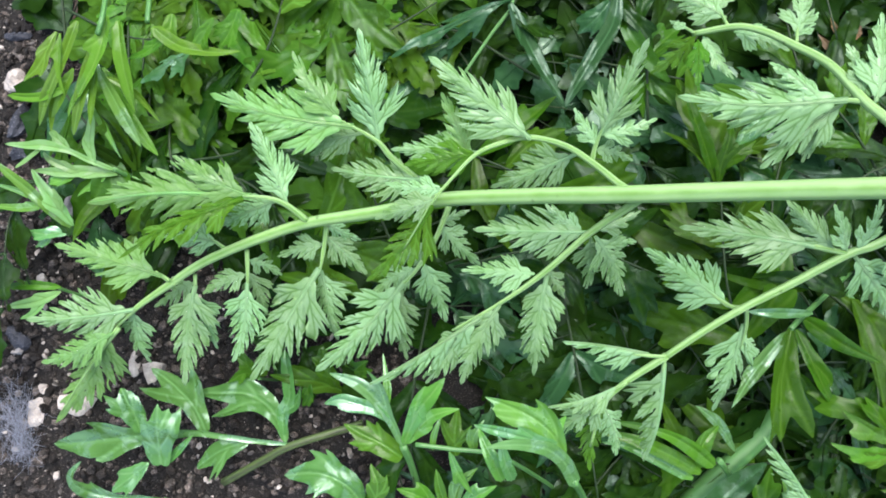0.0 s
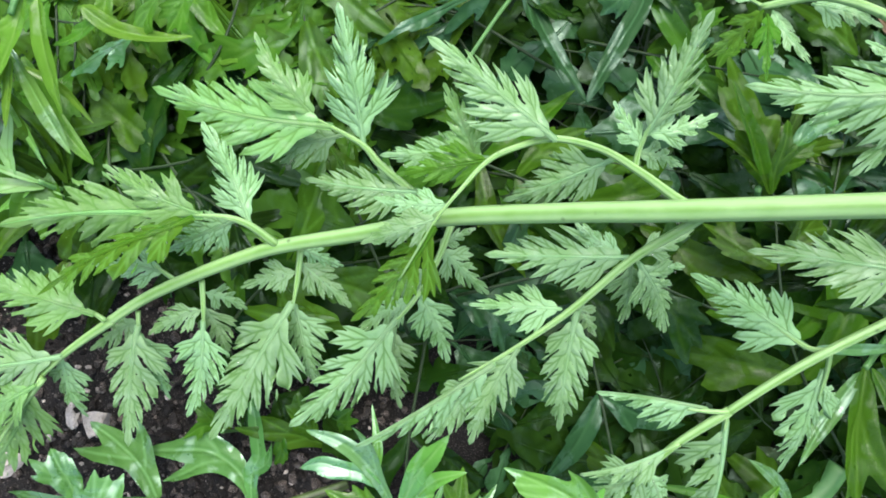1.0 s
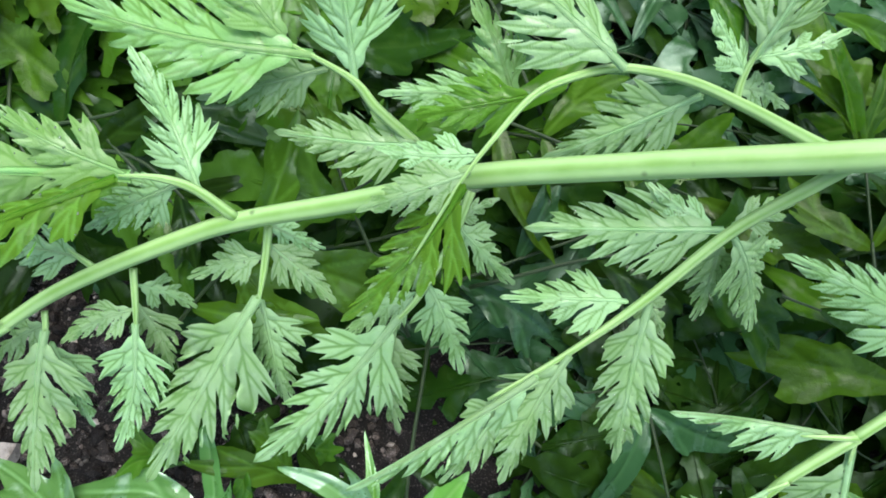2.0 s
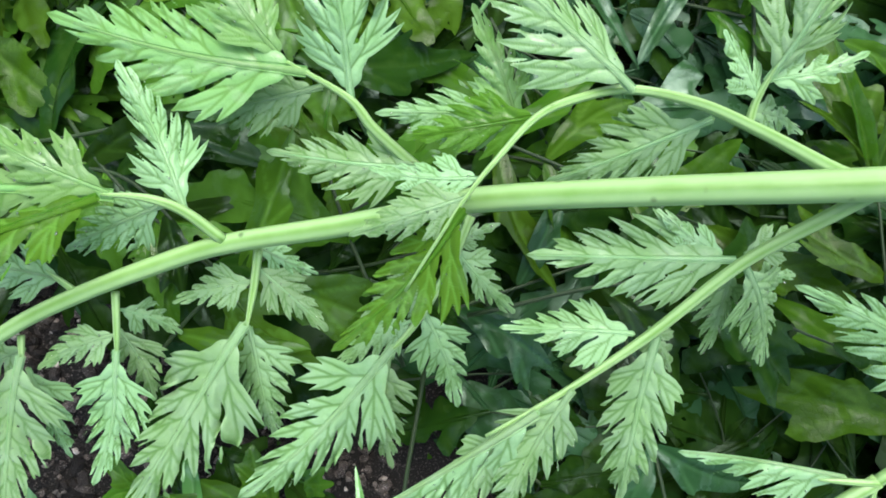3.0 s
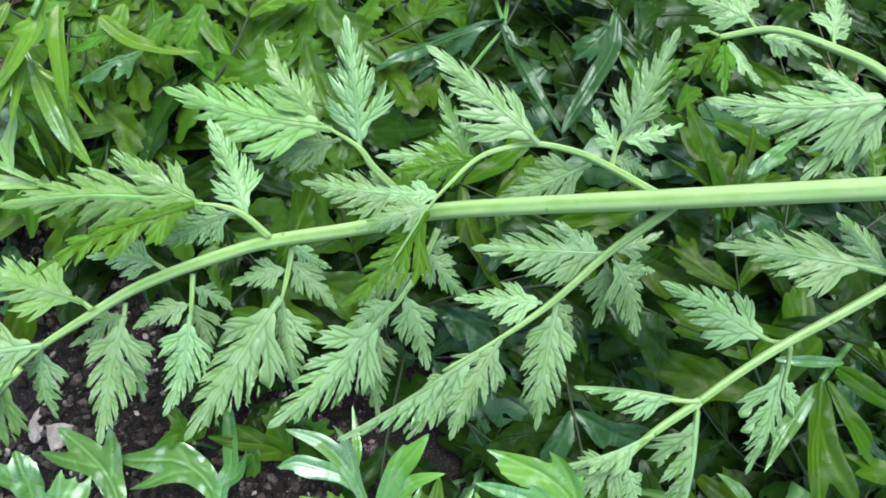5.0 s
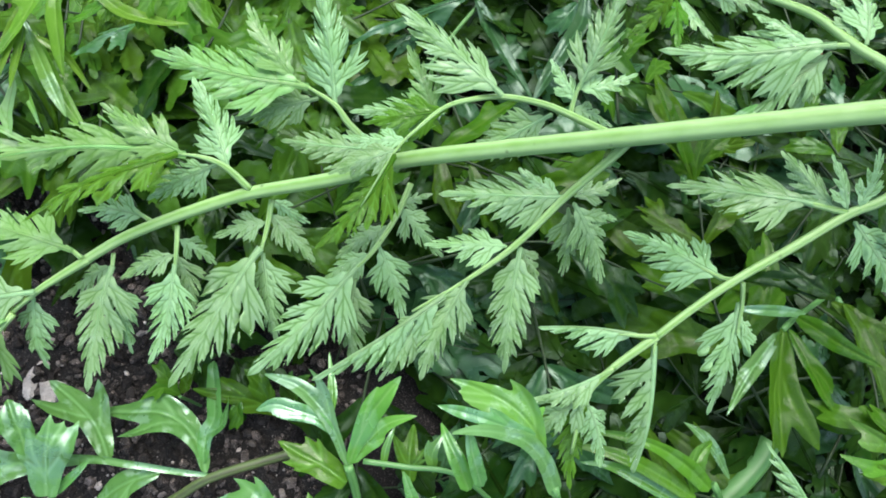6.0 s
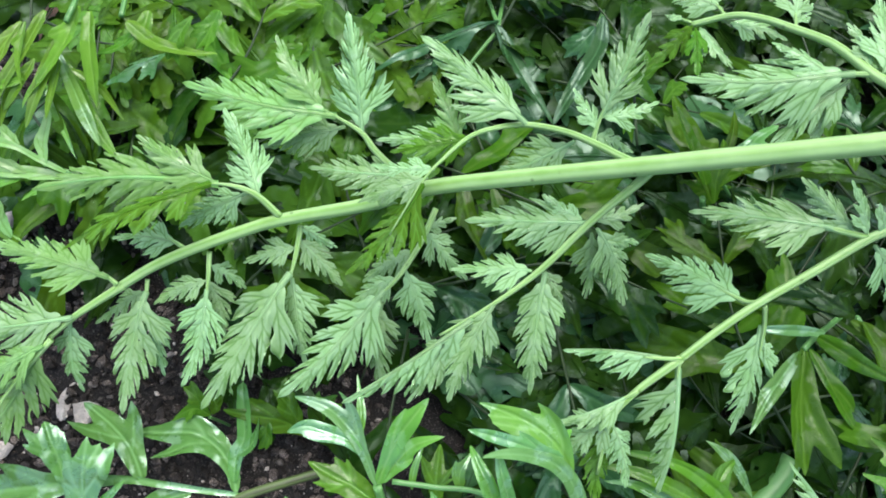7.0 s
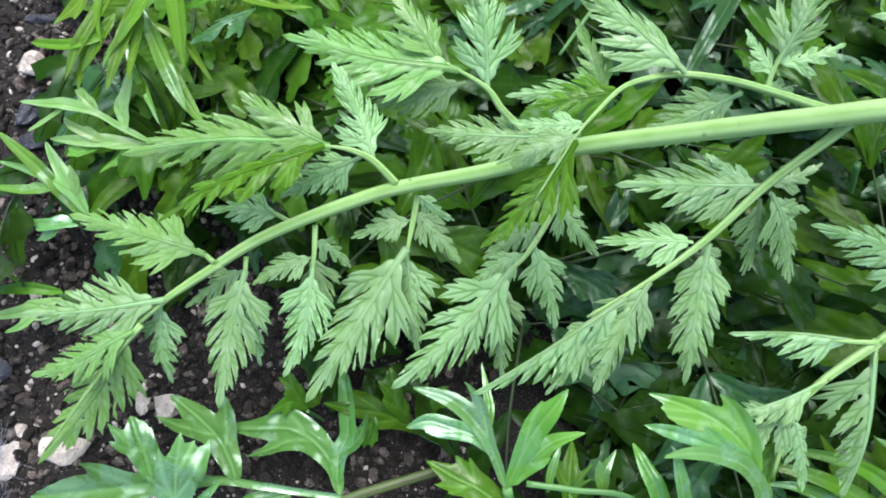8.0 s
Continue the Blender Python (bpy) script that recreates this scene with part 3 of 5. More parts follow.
stone(-0.1493, 0.0795, 0.0025, stone_mat, "tiny white pebble on soil")
stone(-0.1370, 0.0640, 0.0030, stone_mat, "tiny grey pebble on soil")
stone(-0.1281, 0.0251, 0.0022, stone_mat, "tiny white pebble on the soil")
stone(-0.1475, 0.0365, 0.0022, stone_mat, "tiny white pebble on the soil")
stone(-0.1256, 0.2350, 0.0132, brick_mat, "rounded piece of pinkish terracotta", stretch=(0.8, 1.1, 0.5))
stone(-0.1553, 0.1837, 0.0076, char_mat, "black wet lump of bark", "bark", (0.6, 1.5, 0.6), -25)
stone(-0.1523, 0.1698, 0.0061, char_mat, "black wet lump of bark", "bark", (1.3, 0.7, 0.6), 10)
stone(-0.1505, 0.0857, 0.0065, char_mat, "black damp bark crumb", "bark", (1.0, 1.3, 0.5), 30)
stone(-0.1580, 0.2234, 0.0051, char_mat, "black damp bark crumb", "bark", (1.5, 0.6, 0.5), 10)

# ---- the pale fronds ----
plant = thing("leaf_frond", (0.30, 0.14, 0.0), "large pale green finely cut frond, underside up, on a thick stem", "leaf")
stem(plant, [(-0.0579, 0.1153, 0.0564), (-0.0672, 0.1090, 0.0542), (-0.0736, 0.1039, 0.0534), (-0.0830, 0.0955, 0.0495), (-0.0920, 0.0829, 0.0451), (-0.1104, 0.0593, 0.0328)], 0.0015, 0.0003)
stem(plant, [(0.0247, 0.1437, 0.0750), (0.0137, 0.1418, 0.0710), (-0.0085, 0.1380, 0.0654), (-0.0237, 0.1329, 0.0626), (-0.0380, 0.1269, 0.0605), (-0.0491, 0.1213, 0.0585), (-0.0590, 0.1147, 0.0562)], 0.0023, 0.0015)
stem(plant, [(0.2405, 0.1540, 0.1500), (0.2004, 0.1499, 0.1560), (0.1778, 0.1485, 0.1470), (0.1531, 0.1480, 0.1360), (0.1249, 0.1477, 0.1230), (0.0921, 0.1472, 0.1080), (0.0673, 0.1472, 0.0960), (0.0392, 0.1464, 0.0830), (0.0227, 0.1433, 0.0740)], 0.0032, 0.0023)
twig = branch(plant, [(-0.0798, 0.0968, 0.0519), (-0.0920, 0.0829, 0.0451), (-0.1091, 0.0605, 0.0333)], 0.0011, 0.0003)
leaf(twig, (-0.0830, 0.0945, 0.0511), (-0.1148, 0.0550, 0.0273), 0.0081, lit, bend=-.05)
leaf(twig, (-0.0817, 0.0947, 0.0522), (-0.1149, 0.0813, 0.0405), 0.0072, lit)
leaf(twig, (-0.0731, 0.1040, 0.0544), (-0.1172, 0.0982, 0.0484), 0.0088, under)
leaf(twig, (-0.0762, 0.1028, 0.0490), (-0.0757, 0.0807, 0.0303), 0.0056, under)
twig = branch(plant, [(-0.0596, 0.1151, 0.0573), (-0.0641, 0.1186, 0.0595)], 0.0009, 0.0005)
leaf(twig, (-0.0621, 0.1170, 0.0590), (-0.1032, 0.1270, 0.0574), 0.0091, lit)
twig = branch(plant, [(-0.0379, 0.1273, 0.0606), (-0.0456, 0.1318, 0.0582)], 0.0008, 0.0005)
leaf(twig, (-0.0423, 0.1299, 0.0585), (-0.0657, 0.1313, 0.0540), 0.0062, under)
twig = branch(plant, [(-0.0082, 0.1389, 0.0667), (-0.0150, 0.1438, 0.0714), (-0.0214, 0.1456, 0.0740), (-0.0286, 0.1456, 0.0760)], 0.0012, 0.0007)
leaf(twig, (-0.0267, 0.1455, 0.0760), (-0.0853, 0.1409, 0.0713), 0.0089, lit)
leaf(twig, (-0.0279, 0.1446, 0.0797), (-0.0736, 0.1224, 0.0709), 0.0057, top, roll=25)
leaf(twig, (-0.0274, 0.1459, 0.0761), (-0.0519, 0.1580, 0.0813), 0.0077, lit)
leaf(twig, (-0.0147, 0.1439, 0.0704), (-0.0286, 0.1721, 0.0742), 0.0087, under)
leaf(twig, (-0.0185, 0.1452, 0.0699), (-0.0436, 0.1359, 0.0556), 0.0048, under)
twig = branch(plant, [(0.0380, 0.1487, 0.0682), (0.0297, 0.1555, 0.0673), (0.0210, 0.1621, 0.0703), (0.0157, 0.1673, 0.0734), (0.0039, 0.1731, 0.0753)], 0.0014, 0.0009)
leaf(twig, (0.0078, 0.1715, 0.0744), (-0.0449, 0.1830, 0.0686), 0.0102, lit, bend=.06)
leaf(twig, (0.0031, 0.1737, 0.0744), (-0.0125, 0.1947, 0.0832), 0.0070, lit)
leaf(twig, (0.0163, 0.1669, 0.0733), (0.0098, 0.2008, 0.0900), 0.0086, under)
leaf(twig, (0.0101, 0.1705, 0.0695), (-0.0207, 0.1663, 0.0567), 0.0052, under)
leaf(twig, (0.0318, 0.1547, 0.0694), (-0.0024, 0.1591, 0.0596), 0.0068, under)
twig = branch(plant, [(0.0945, 0.1488, 0.1080), (0.0924, 0.1507, 0.1060), (0.0860, 0.1581, 0.0980), (0.0785, 0.1645, 0.0910), (0.0674, 0.1676, 0.0870), (0.0569, 0.1645, 0.0890), (0.0496, 0.1602, 0.0910), (0.0427, 0.1521, 0.0940), (0.0368, 0.1441, 0.0950), (0.0281, 0.1294, 0.0880)], 0.0013, 0.0005)
leaf(twig, (0.0672, 0.1666, 0.0897), (0.0334, 0.1906, 0.0957), 0.0099, under, bend=.06)
leaf(twig, (0.0512, 0.1614, 0.0878), (0.0259, 0.1577, 0.0814), 0.0055, top, roll=-15)
leaf(twig, (0.0481, 0.1612, 0.0820), (0.0379, 0.1806, 0.0903), 0.0064, lit)
leaf(twig, (0.0508, 0.1626, 0.0832), (0.0209, 0.1639, 0.0750), 0.0053, under)
leaf(twig, (0.0827, 0.1625, 0.0884), (0.0560, 0.1531, 0.0682), 0.0062, under)
leaf(twig, (0.0369, 0.1427, 0.0960), (0.0148, 0.1182, 0.0800), 0.0078, top, roll=20, bend=-.04)
leaf(twig, (0.0380, 0.1452, 0.0950), (0.0176, 0.1385, 0.0880), 0.0046, under)
leaf(twig, (0.0401, 0.1486, 0.0930), (0.0207, 0.1508, 0.0880), 0.0039, under)
twig = branch(plant, [(0.0871, 0.1600, 0.0923), (0.0877, 0.1647, 0.0945), (0.0892, 0.1700, 0.0992)], 0.0009, 0.0005)
leaf(twig, (0.0884, 0.1670, 0.0967), (0.0979, 0.1921, 0.1150), 0.0071, under)
leaf(twig, (0.0883, 0.1645, 0.0946), (0.0796, 0.1749, 0.0992), 0.0046, under)
leaf(twig, (0.0892, 0.1675, 0.0961), (0.1059, 0.1730, 0.0984), 0.0039, under)
leaf(twig, (0.0887, 0.1636, 0.0912), (0.1025, 0.1616, 0.0845), 0.0040, under)
twig = branch(plant, [(-0.0021, 0.1376, 0.0613), (-0.0032, 0.1294, 0.0584), (-0.0044, 0.1201, 0.0582)], 0.0010, 0.0007)
leaf(twig, (-0.0042, 0.1221, 0.0589), (-0.0323, 0.0771, 0.0412), 0.0116, under, bend=.05)
leaf(twig, (-0.0045, 0.1211, 0.0545), (0.0004, 0.0936, 0.0370), 0.0071, under)
leaf(twig, (-0.0035, 0.1312, 0.0570), (-0.0218, 0.1258, 0.0521), 0.0058, under)
leaf(twig, (-0.0030, 0.1341, 0.0571), (0.0121, 0.1206, 0.0484), 0.0063, under)
leaf(twig, (-0.0022, 0.1382, 0.0585), (0.0096, 0.1335, 0.0509), 0.0046, under)
twig = branch(plant, [(-0.0316, 0.1279, 0.0578), (-0.0314, 0.1200, 0.0561), (-0.0318, 0.1126, 0.0535)], 0.0009, 0.0006)
leaf(twig, (-0.0316, 0.1158, 0.0546), (-0.0398, 0.0842, 0.0416), 0.0076, under)
leaf(twig, (-0.0323, 0.1189, 0.0537), (-0.0503, 0.1103, 0.0487), 0.0051, under)
leaf(twig, (-0.0319, 0.1242, 0.0536), (-0.0218, 0.1188, 0.0417), 0.0055, under)
leaf(twig, (-0.0331, 0.1200, 0.0501), (-0.0290, 0.1023, 0.0360), 0.0051, under)
twig = branch(plant, [(-0.0514, 0.1181, 0.0544), (-0.0514, 0.1107, 0.0528)], 0.0008, 0.0005)
leaf(twig, (-0.0511, 0.1139, 0.0540), (-0.0579, 0.0741, 0.0401), 0.0088, under)
leaf(twig, (-0.0535, 0.1149, 0.0483), (-0.0728, 0.1040, 0.0384), 0.0052, under)
leaf(twig, (-0.0537, 0.1105, 0.0458), (-0.0491, 0.0875, 0.0308), 0.0052, under)
twig = branch(plant, [(0.0421, 0.1466, 0.0615), (0.0379, 0.1352, 0.0595), (0.0307, 0.1225, 0.0591), (0.0238, 0.1150, 0.0585)], 0.0011, 0.0007)
leaf(twig, (0.0268, 0.1183, 0.0586), (-0.0073, 0.0825, 0.0431), 0.0103, under, bend=.05)
leaf(twig, (0.0332, 0.1258, 0.0563), (0.0429, 0.1030, 0.0403), 0.0083, under)
leaf(twig, (0.0393, 0.1396, 0.0571), (0.0554, 0.1259, 0.0463), 0.0071, under)
leaf(twig, (0.0350, 0.1328, 0.0567), (0.0185, 0.1222, 0.0490), 0.0067, under)
leaf(twig, (0.0388, 0.1408, 0.0555), (0.0500, 0.1463, 0.0534), 0.0038, under)
leaf(twig, (0.0258, 0.1150, 0.0515), (0.0282, 0.0865, 0.0326), 0.0064, under)
leaf(twig, (0.0304, 0.1237, 0.0535), (0.0134, 0.1123, 0.0475), 0.0055, under)
twig = branch(plant, [(0.0987, 0.1465, 0.1080), (0.0960, 0.1439, 0.1030), (0.0867, 0.1362, 0.0910), (0.0740, 0.1231, 0.0814), (0.0598, 0.1121, 0.0767), (0.0449, 0.1026, 0.0735)], 0.0014, 0.0008)
leaf(twig, (0.0543, 0.1076, 0.0758), (0.0159, 0.0812, 0.0622), 0.0088, under, side=-1)
leaf(twig, (0.0499, 0.1042, 0.0733), (0.0360, 0.0820, 0.0607), 0.0054, under)
leaf(twig, (0.0605, 0.1121, 0.0777), (0.0490, 0.0826, 0.0646), 0.0076, under)
leaf(twig, (0.0757, 0.1227, 0.0804), (0.0751, 0.0860, 0.0612), 0.0060, under)
leaf(twig, (0.0875, 0.1371, 0.0871), (0.0500, 0.1370, 0.0820), 0.0077, under)
leaf(twig, (0.0715, 0.1231, 0.0793), (0.0469, 0.1234, 0.0730), 0.0068, under)
leaf(twig, (0.0905, 0.1360, 0.0850), (0.1050, 0.1165, 0.0639), 0.0100, under)
leaf(twig, (0.0900, 0.1360, 0.0800), (0.0925, 0.1185, 0.0620), 0.0085, under)
leaf(twig, (0.0910, 0.1387, 0.0839), (0.1052, 0.1454, 0.0851), 0.0045, under)
leaf(twig, (0.0858, 0.1374, 0.0862), (0.0737, 0.1464, 0.0847), 0.0044, under)
leaf(twig, (0.0771, 0.1243, 0.0730), (0.0845, 0.1147, 0.0660), 0.0035, under)
leaf(twig, (0.0960, 0.1345, 0.0790), (0.1074, 0.1357, 0.0737), 0.0045, under)
plant = thing("leaf_frond", (0.30, 0.14, 0.0), "pale green frond with narrow cut leaflets on a slender stem", "leaf")
stem(plant, [(0.2257, 0.1636, 0.1249), (0.1880, 0.1503, 0.1142), (0.1712, 0.1370, 0.1074), (0.1618, 0.1325, 0.1044), (0.1477, 0.1230, 0.0991), (0.1344, 0.1144, 0.0943), (0.1238, 0.1063, 0.0900), (0.1139, 0.0977, 0.0857)], 0.0015, 0.0011)
stem(plant, [(0.1145, 0.0983, 0.0860), (0.1016, 0.0874, 0.0806), (0.0961, 0.0792, 0.0772), (0.0946, 0.0643, 0.0687)], 0.0013, 0.0005)
twig = branch(plant, [(0.1139, 0.0980, 0.0868), (0.1039, 0.0981, 0.0850)], 0.0007, 0.0005)
leaf(twig, (0.1091, 0.0985, 0.0850), (0.0826, 0.1003, 0.0735), 0.0066, under, side=-1)
twig = branch(plant, [(0.1031, 0.0885, 0.0821), (0.0980, 0.0858, 0.0804)], 0.0006, 0.0004)
leaf(twig, (0.1005, 0.0871, 0.0813), (0.0780, 0.0785, 0.0760), 0.0066, under, side=-1)
leaf(twig, (0.0964, 0.0809, 0.0798), (0.0808, 0.0657, 0.0646), 0.0068, under)
leaf(twig, (0.0958, 0.0795, 0.0793), (0.0968, 0.0526, 0.0597), 0.0075, top, bend=-.1)
leaf(twig, (0.0977, 0.0787, 0.0744), (0.1047, 0.0600, 0.0637), 0.0066, under)
twig = branch(plant, [(0.1143, 0.0971, 0.0857), (0.1138, 0.0925, 0.0843)], 0.0005, 0.0004)
leaf(twig, (0.1142, 0.0954, 0.0851), (0.1135, 0.0587, 0.0665), 0.0098, under, side=1)
twig = branch(plant, [(0.1367, 0.1150, 0.0935), (0.1325, 0.1155, 0.0900), (0.1270, 0.1204, 0.0840)], 0.0008, 0.0005)
leaf(twig, (0.1325, 0.1155, 0.0900), (0.1111, 0.1344, 0.0662), 0.0082, under)
twig = branch(plant, [(0.1380, 0.1144, 0.0909), (0.1401, 0.1084, 0.0856), (0.1402, 0.1007, 0.0814)], 0.0007, 0.0005)
leaf(twig, (0.1396, 0.1093, 0.0857), (0.1377, 0.0769, 0.0661), 0.0066, under)
leaf(twig, (0.1411, 0.1046, 0.0826), (0.1480, 0.0998, 0.0785), 0.0037, under)
twig = branch(plant, [(0.1617, 0.1329, 0.1045), (0.1481, 0.1350, 0.1047), (0.1418, 0.1360, 0.1038)], 0.0010, 0.0006)
leaf(twig, (0.1513, 0.1344, 0.1051), (0.1133, 0.1392, 0.0975), 0.0081, under, bend=.05)
leaf(twig, (0.1572, 0.1340, 0.1050), (0.1410, 0.1478, 0.1090), 0.0057, under)
leaf(twig, (0.1611, 0.1335, 0.1056), (0.1531, 0.1465, 0.1129), 0.0044, under)
leaf(twig, (0.1640, 0.1342, 0.1063), (0.1648, 0.1480, 0.1154), 0.0057, under)
leaf(twig, (0.1673, 0.1321, 0.0993), (0.1858, 0.1123, 0.0870), 0.0062, under)
leaf(twig, (0.1742, 0.1348, 0.1033), (0.1896, 0.1218, 0.0984), 0.0061, under)
plant = thing("leaf_frond", (0.30, 0.14, 0.0), "pale frond with an arching stem and curled young tip", "leaf")
stem(plant, [(0.2108, 0.0997, 0.1467), (0.1743, 0.1437, 0.1329), (0.1649, 0.1642, 0.1246), (0.1572, 0.1749, 0.1193), (0.1504, 0.1864, 0.1141), (0.1414, 0.1941, 0.1090), (0.1346, 0.1989, 0.1054), (0.1274, 0.2012, 0.1022), (0.1164, 0.2005, 0.0964)], 0.0017, 0.0009)
twig = branch(plant, [(0.1578, 0.1746, 0.1196), (0.1520, 0.1754, 0.1173), (0.1467, 0.1752, 0.1154)], 0.0009, 0.0005)
leaf(twig, (0.1534, 0.1753, 0.1178), (0.1106, 0.1795, 0.1013), 0.0086, under, bend=.04)
leaf(twig, (0.1476, 0.1752, 0.1167), (0.1343, 0.1880, 0.1109), 0.0055, under)
leaf(twig, (0.1534, 0.1748, 0.1149), (0.1362, 0.1574, 0.1019), 0.0084, under)
leaf(twig, (0.1519, 0.1730, 0.1118), (0.1490, 0.1597, 0.1020), 0.0056, under)
twig = branch(plant, [(0.1587, 0.1762, 0.1195), (0.1566, 0.1815, 0.1175)], 0.0008, 0.0005)
leaf(twig, (0.1570, 0.1778, 0.1196), (0.1534, 0.1922, 0.1168), 0.0060, under)
leaf(twig, (0.1592, 0.1742, 0.1212), (0.1619, 0.2008, 0.1188), 0.0069, under)
twig = branch(plant, [(0.1428, 0.1938, 0.1096), (0.1437, 0.2008, 0.1082)], 0.0005, 0.0003)
leaf(twig, (0.1431, 0.1971, 0.1089), (0.1462, 0.2168, 0.1053), 0.0057, under)
leaf(twig, (0.1447, 0.1978, 0.1063), (0.1513, 0.2055, 0.1058), 0.0037, under)
twig = branch(plant, [(0.1258, 0.2011, 0.1017), (0.1239, 0.2068, 0.0996)], 0.0005, 0.0004)
leaf(twig, (0.1253, 0.2047, 0.1006), (0.1085, 0.2157, 0.0919), 0.0059, under)
leaf(twig, (0.1247, 0.2086, 0.0975), (0.1295, 0.2232, 0.0957), 0.0053, under)
leaf(twig, (0.1288, 0.2011, 0.0987), (0.1448, 0.1943, 0.1022), 0.0039, under)
twig = branch(plant, [(0.1163, 0.2002, 0.0984), (0.1119, 0.2054, 0.0936)], 0.0005, 0.0003)
leaf(twig, (0.1143, 0.2019, 0.0973), (0.1103, 0.2062, 0.0928), 0.0021, under)
leaf(twig, (0.1165, 0.1988, 0.0988), (0.1055, 0.1897, 0.0891), 0.0053, top)
leaf(twig, (0.1172, 0.1977, 0.0994), (0.1196, 0.1824, 0.0939), 0.0039, top)
leaf(twig, (0.1198, 0.1996, 0.0969), (0.1300, 0.1866, 0.0967), 0.0053, under)

# ---- lower leaves ----
plant = thing("leaf_frond", (-0.03, 0.00, 0.0), "broad-lobed glossy green frond lying low over the soil", "leaf")
stem(plant, [(0.0100, 0.0585, 0.0200), (-0.0190, 0.0483, 0.0200), (-0.0324, 0.0400, 0.0140), (-0.0512, 0.0276, 0.0060)], 0.0016, 0.0018, stem_old)
ribbon(plant, [(-0.0188, 0.0485, 0.0210, 0.0011), (-0.0314, 0.0495, 0.0220, 0.0013), (-0.0469, 0.0512, 0.0230, 0.0015), (-0.0621, 0.0521, 0.0240, 0.0019), (-0.0875, 0.0489, 0.0220, 0.0052), (-0.1027, 0.0463, 0.0220, 0.0071), (-0.1197, 0.0440, 0.0200, 0.0007)], glaze, [(1, 0.66, 0.0190, 36), (-1, 0.66, 0.0180, 32)])
ribbon(plant, [(-0.0218, 0.0495, 0.0210, 0.0021), (-0.0244, 0.0574, 0.0210, 0.0030), (-0.0308, 0.0649, 0.0210, 0.0052), (-0.0394, 0.0690, 0.0210, 0.0064), (-0.0496, 0.0688, 0.0200, 0.0043), (-0.0624, 0.0680, 0.0190, 0.0004)], glaze, [(-1, 0.38, 0.0236, 34), (1, 0.45, 0.0107, 38)])
ribbon(plant, [(-0.0230, 0.0526, 0.0210, 0.0021), (-0.0231, 0.0614, 0.0220, 0.0032), (-0.0208, 0.0683, 0.0230, 0.0032), (-0.0216, 0.0772, 0.0240, 0.0034), (-0.0236, 0.0881, 0.0240, 0.0021)], glaze, [(1, 0.28, 0.0181, 40)])
ribbon(plant, [(-0.0545, 0.0527, 0.0230, 0.0026), (-0.0580, 0.0598, 0.0230, 0.0043), (-0.0624, 0.0657, 0.0230, 0.0047), (-0.0701, 0.0718, 0.0220, 0.0043), (-0.0800, 0.0782, 0.0210, 0.0006)], glaze, [(-1, 0.42, 0.0192, 36), (1, 0.28, 0.0160, 40)])
ribbon(plant, [(-0.0799, 0.0523, 0.0260, 0.0023), (-0.0820, 0.0589, 0.0280, 0.0046), (-0.0843, 0.0641, 0.0300, 0.0046), (-0.0873, 0.0709, 0.0310, 0.0006)], glaze, [(-1, 0.40, 0.0145, 34), (1, 0.42, 0.0093, 26)])
ribbon(plant, [(-0.0375, 0.0488, 0.0210, 0.0017), (-0.0449, 0.0465, 0.0200, 0.0043), (-0.0522, 0.0425, 0.0180, 0.0048), (-0.0610, 0.0352, 0.0150, 0.0007)], glaze, [(-1, 0.30, 0.0174, 36)])
ribbon(plant, [(-0.0790, 0.0383, 0.0200, 0.0019), (-0.0873, 0.0309, 0.0200, 0.0043), (-0.0950, 0.0249, 0.0180, 0.0007)], sea, [(-1, 0.30, 0.0107, 36), (1, 0.30, 0.0095, 36)])
plant = thing("leaf_frond", (-0.07, 0.00, 0.0), "upright glossy three-fingered leaf over the soil", "leaf")
stem(plant, [(-0.0690, 0.0221, 0.0260), (-0.0711, 0.0032, 0.0120), (-0.0724, -0.0137, 0.0000)], 0.0012, 0.0012, stem_mid)
ribbon(plant, [(-0.0697, 0.0404, 0.0300, 0.0042), (-0.0696, 0.0489, 0.0340, 0.0057), (-0.0687, 0.0573, 0.0390, 0.0040), (-0.0682, 0.0669, 0.0410, 0.0004)], sea, [(-1, 0.22, 0.0190, 24), (1, 0.25, 0.0220, 30), (1, 0.55, 0.0116, 22)])
ribbon(plant, [(-0.0683, 0.0412, 0.0280, 0.0017), (-0.0626, 0.0470, 0.0300, 0.0019), (-0.0572, 0.0532, 0.0310, 0.0004)], glaze, [])
plant = thing("leaf_frond", (-0.06, 0.00, 0.0), "curled glossy leaf at the edge of the soil", "leaf")
stem(plant, [(-0.0742, 0.0214, 0.0130), (-0.0662, 0.0163, 0.0080), (-0.0560, 0.0067, 0.0000)], 0.0010, 0.0008, stem_mid)
ribbon(plant, [(-0.0755, 0.0213, 0.0130, 0.0012), (-0.0946, 0.0224, 0.0160, 0.0024), (-0.1058, 0.0253, 0.0180, 0.0041), (-0.1105, 0.0314, 0.0210, 0.0028), (-0.1059, 0.0390, 0.0230, 0.0005)], glaze, [(1, 0.45, 0.0108, 34)])

plant = thing("leaf_frond", (0.01, 0.05, 0.0), "dim green broad leaf in shade beside open soil", "leaf")
stem(plant, [(0.0014, 0.0700, 0.0140), (0.0063, 0.0675, 0.0080), (0.0135, 0.0646, 0.0000)], 0.0008, 0.0006, stem_mid)
ribbon(plant, [(0.0024, 0.0695, 0.0140, 0.0014), (-0.0084, 0.0747, 0.0200, 0.0043), (-0.0196, 0.0761, 0.0240, 0.0033), (-0.0296, 0.0776, 0.0250, 0.0006)], mid)
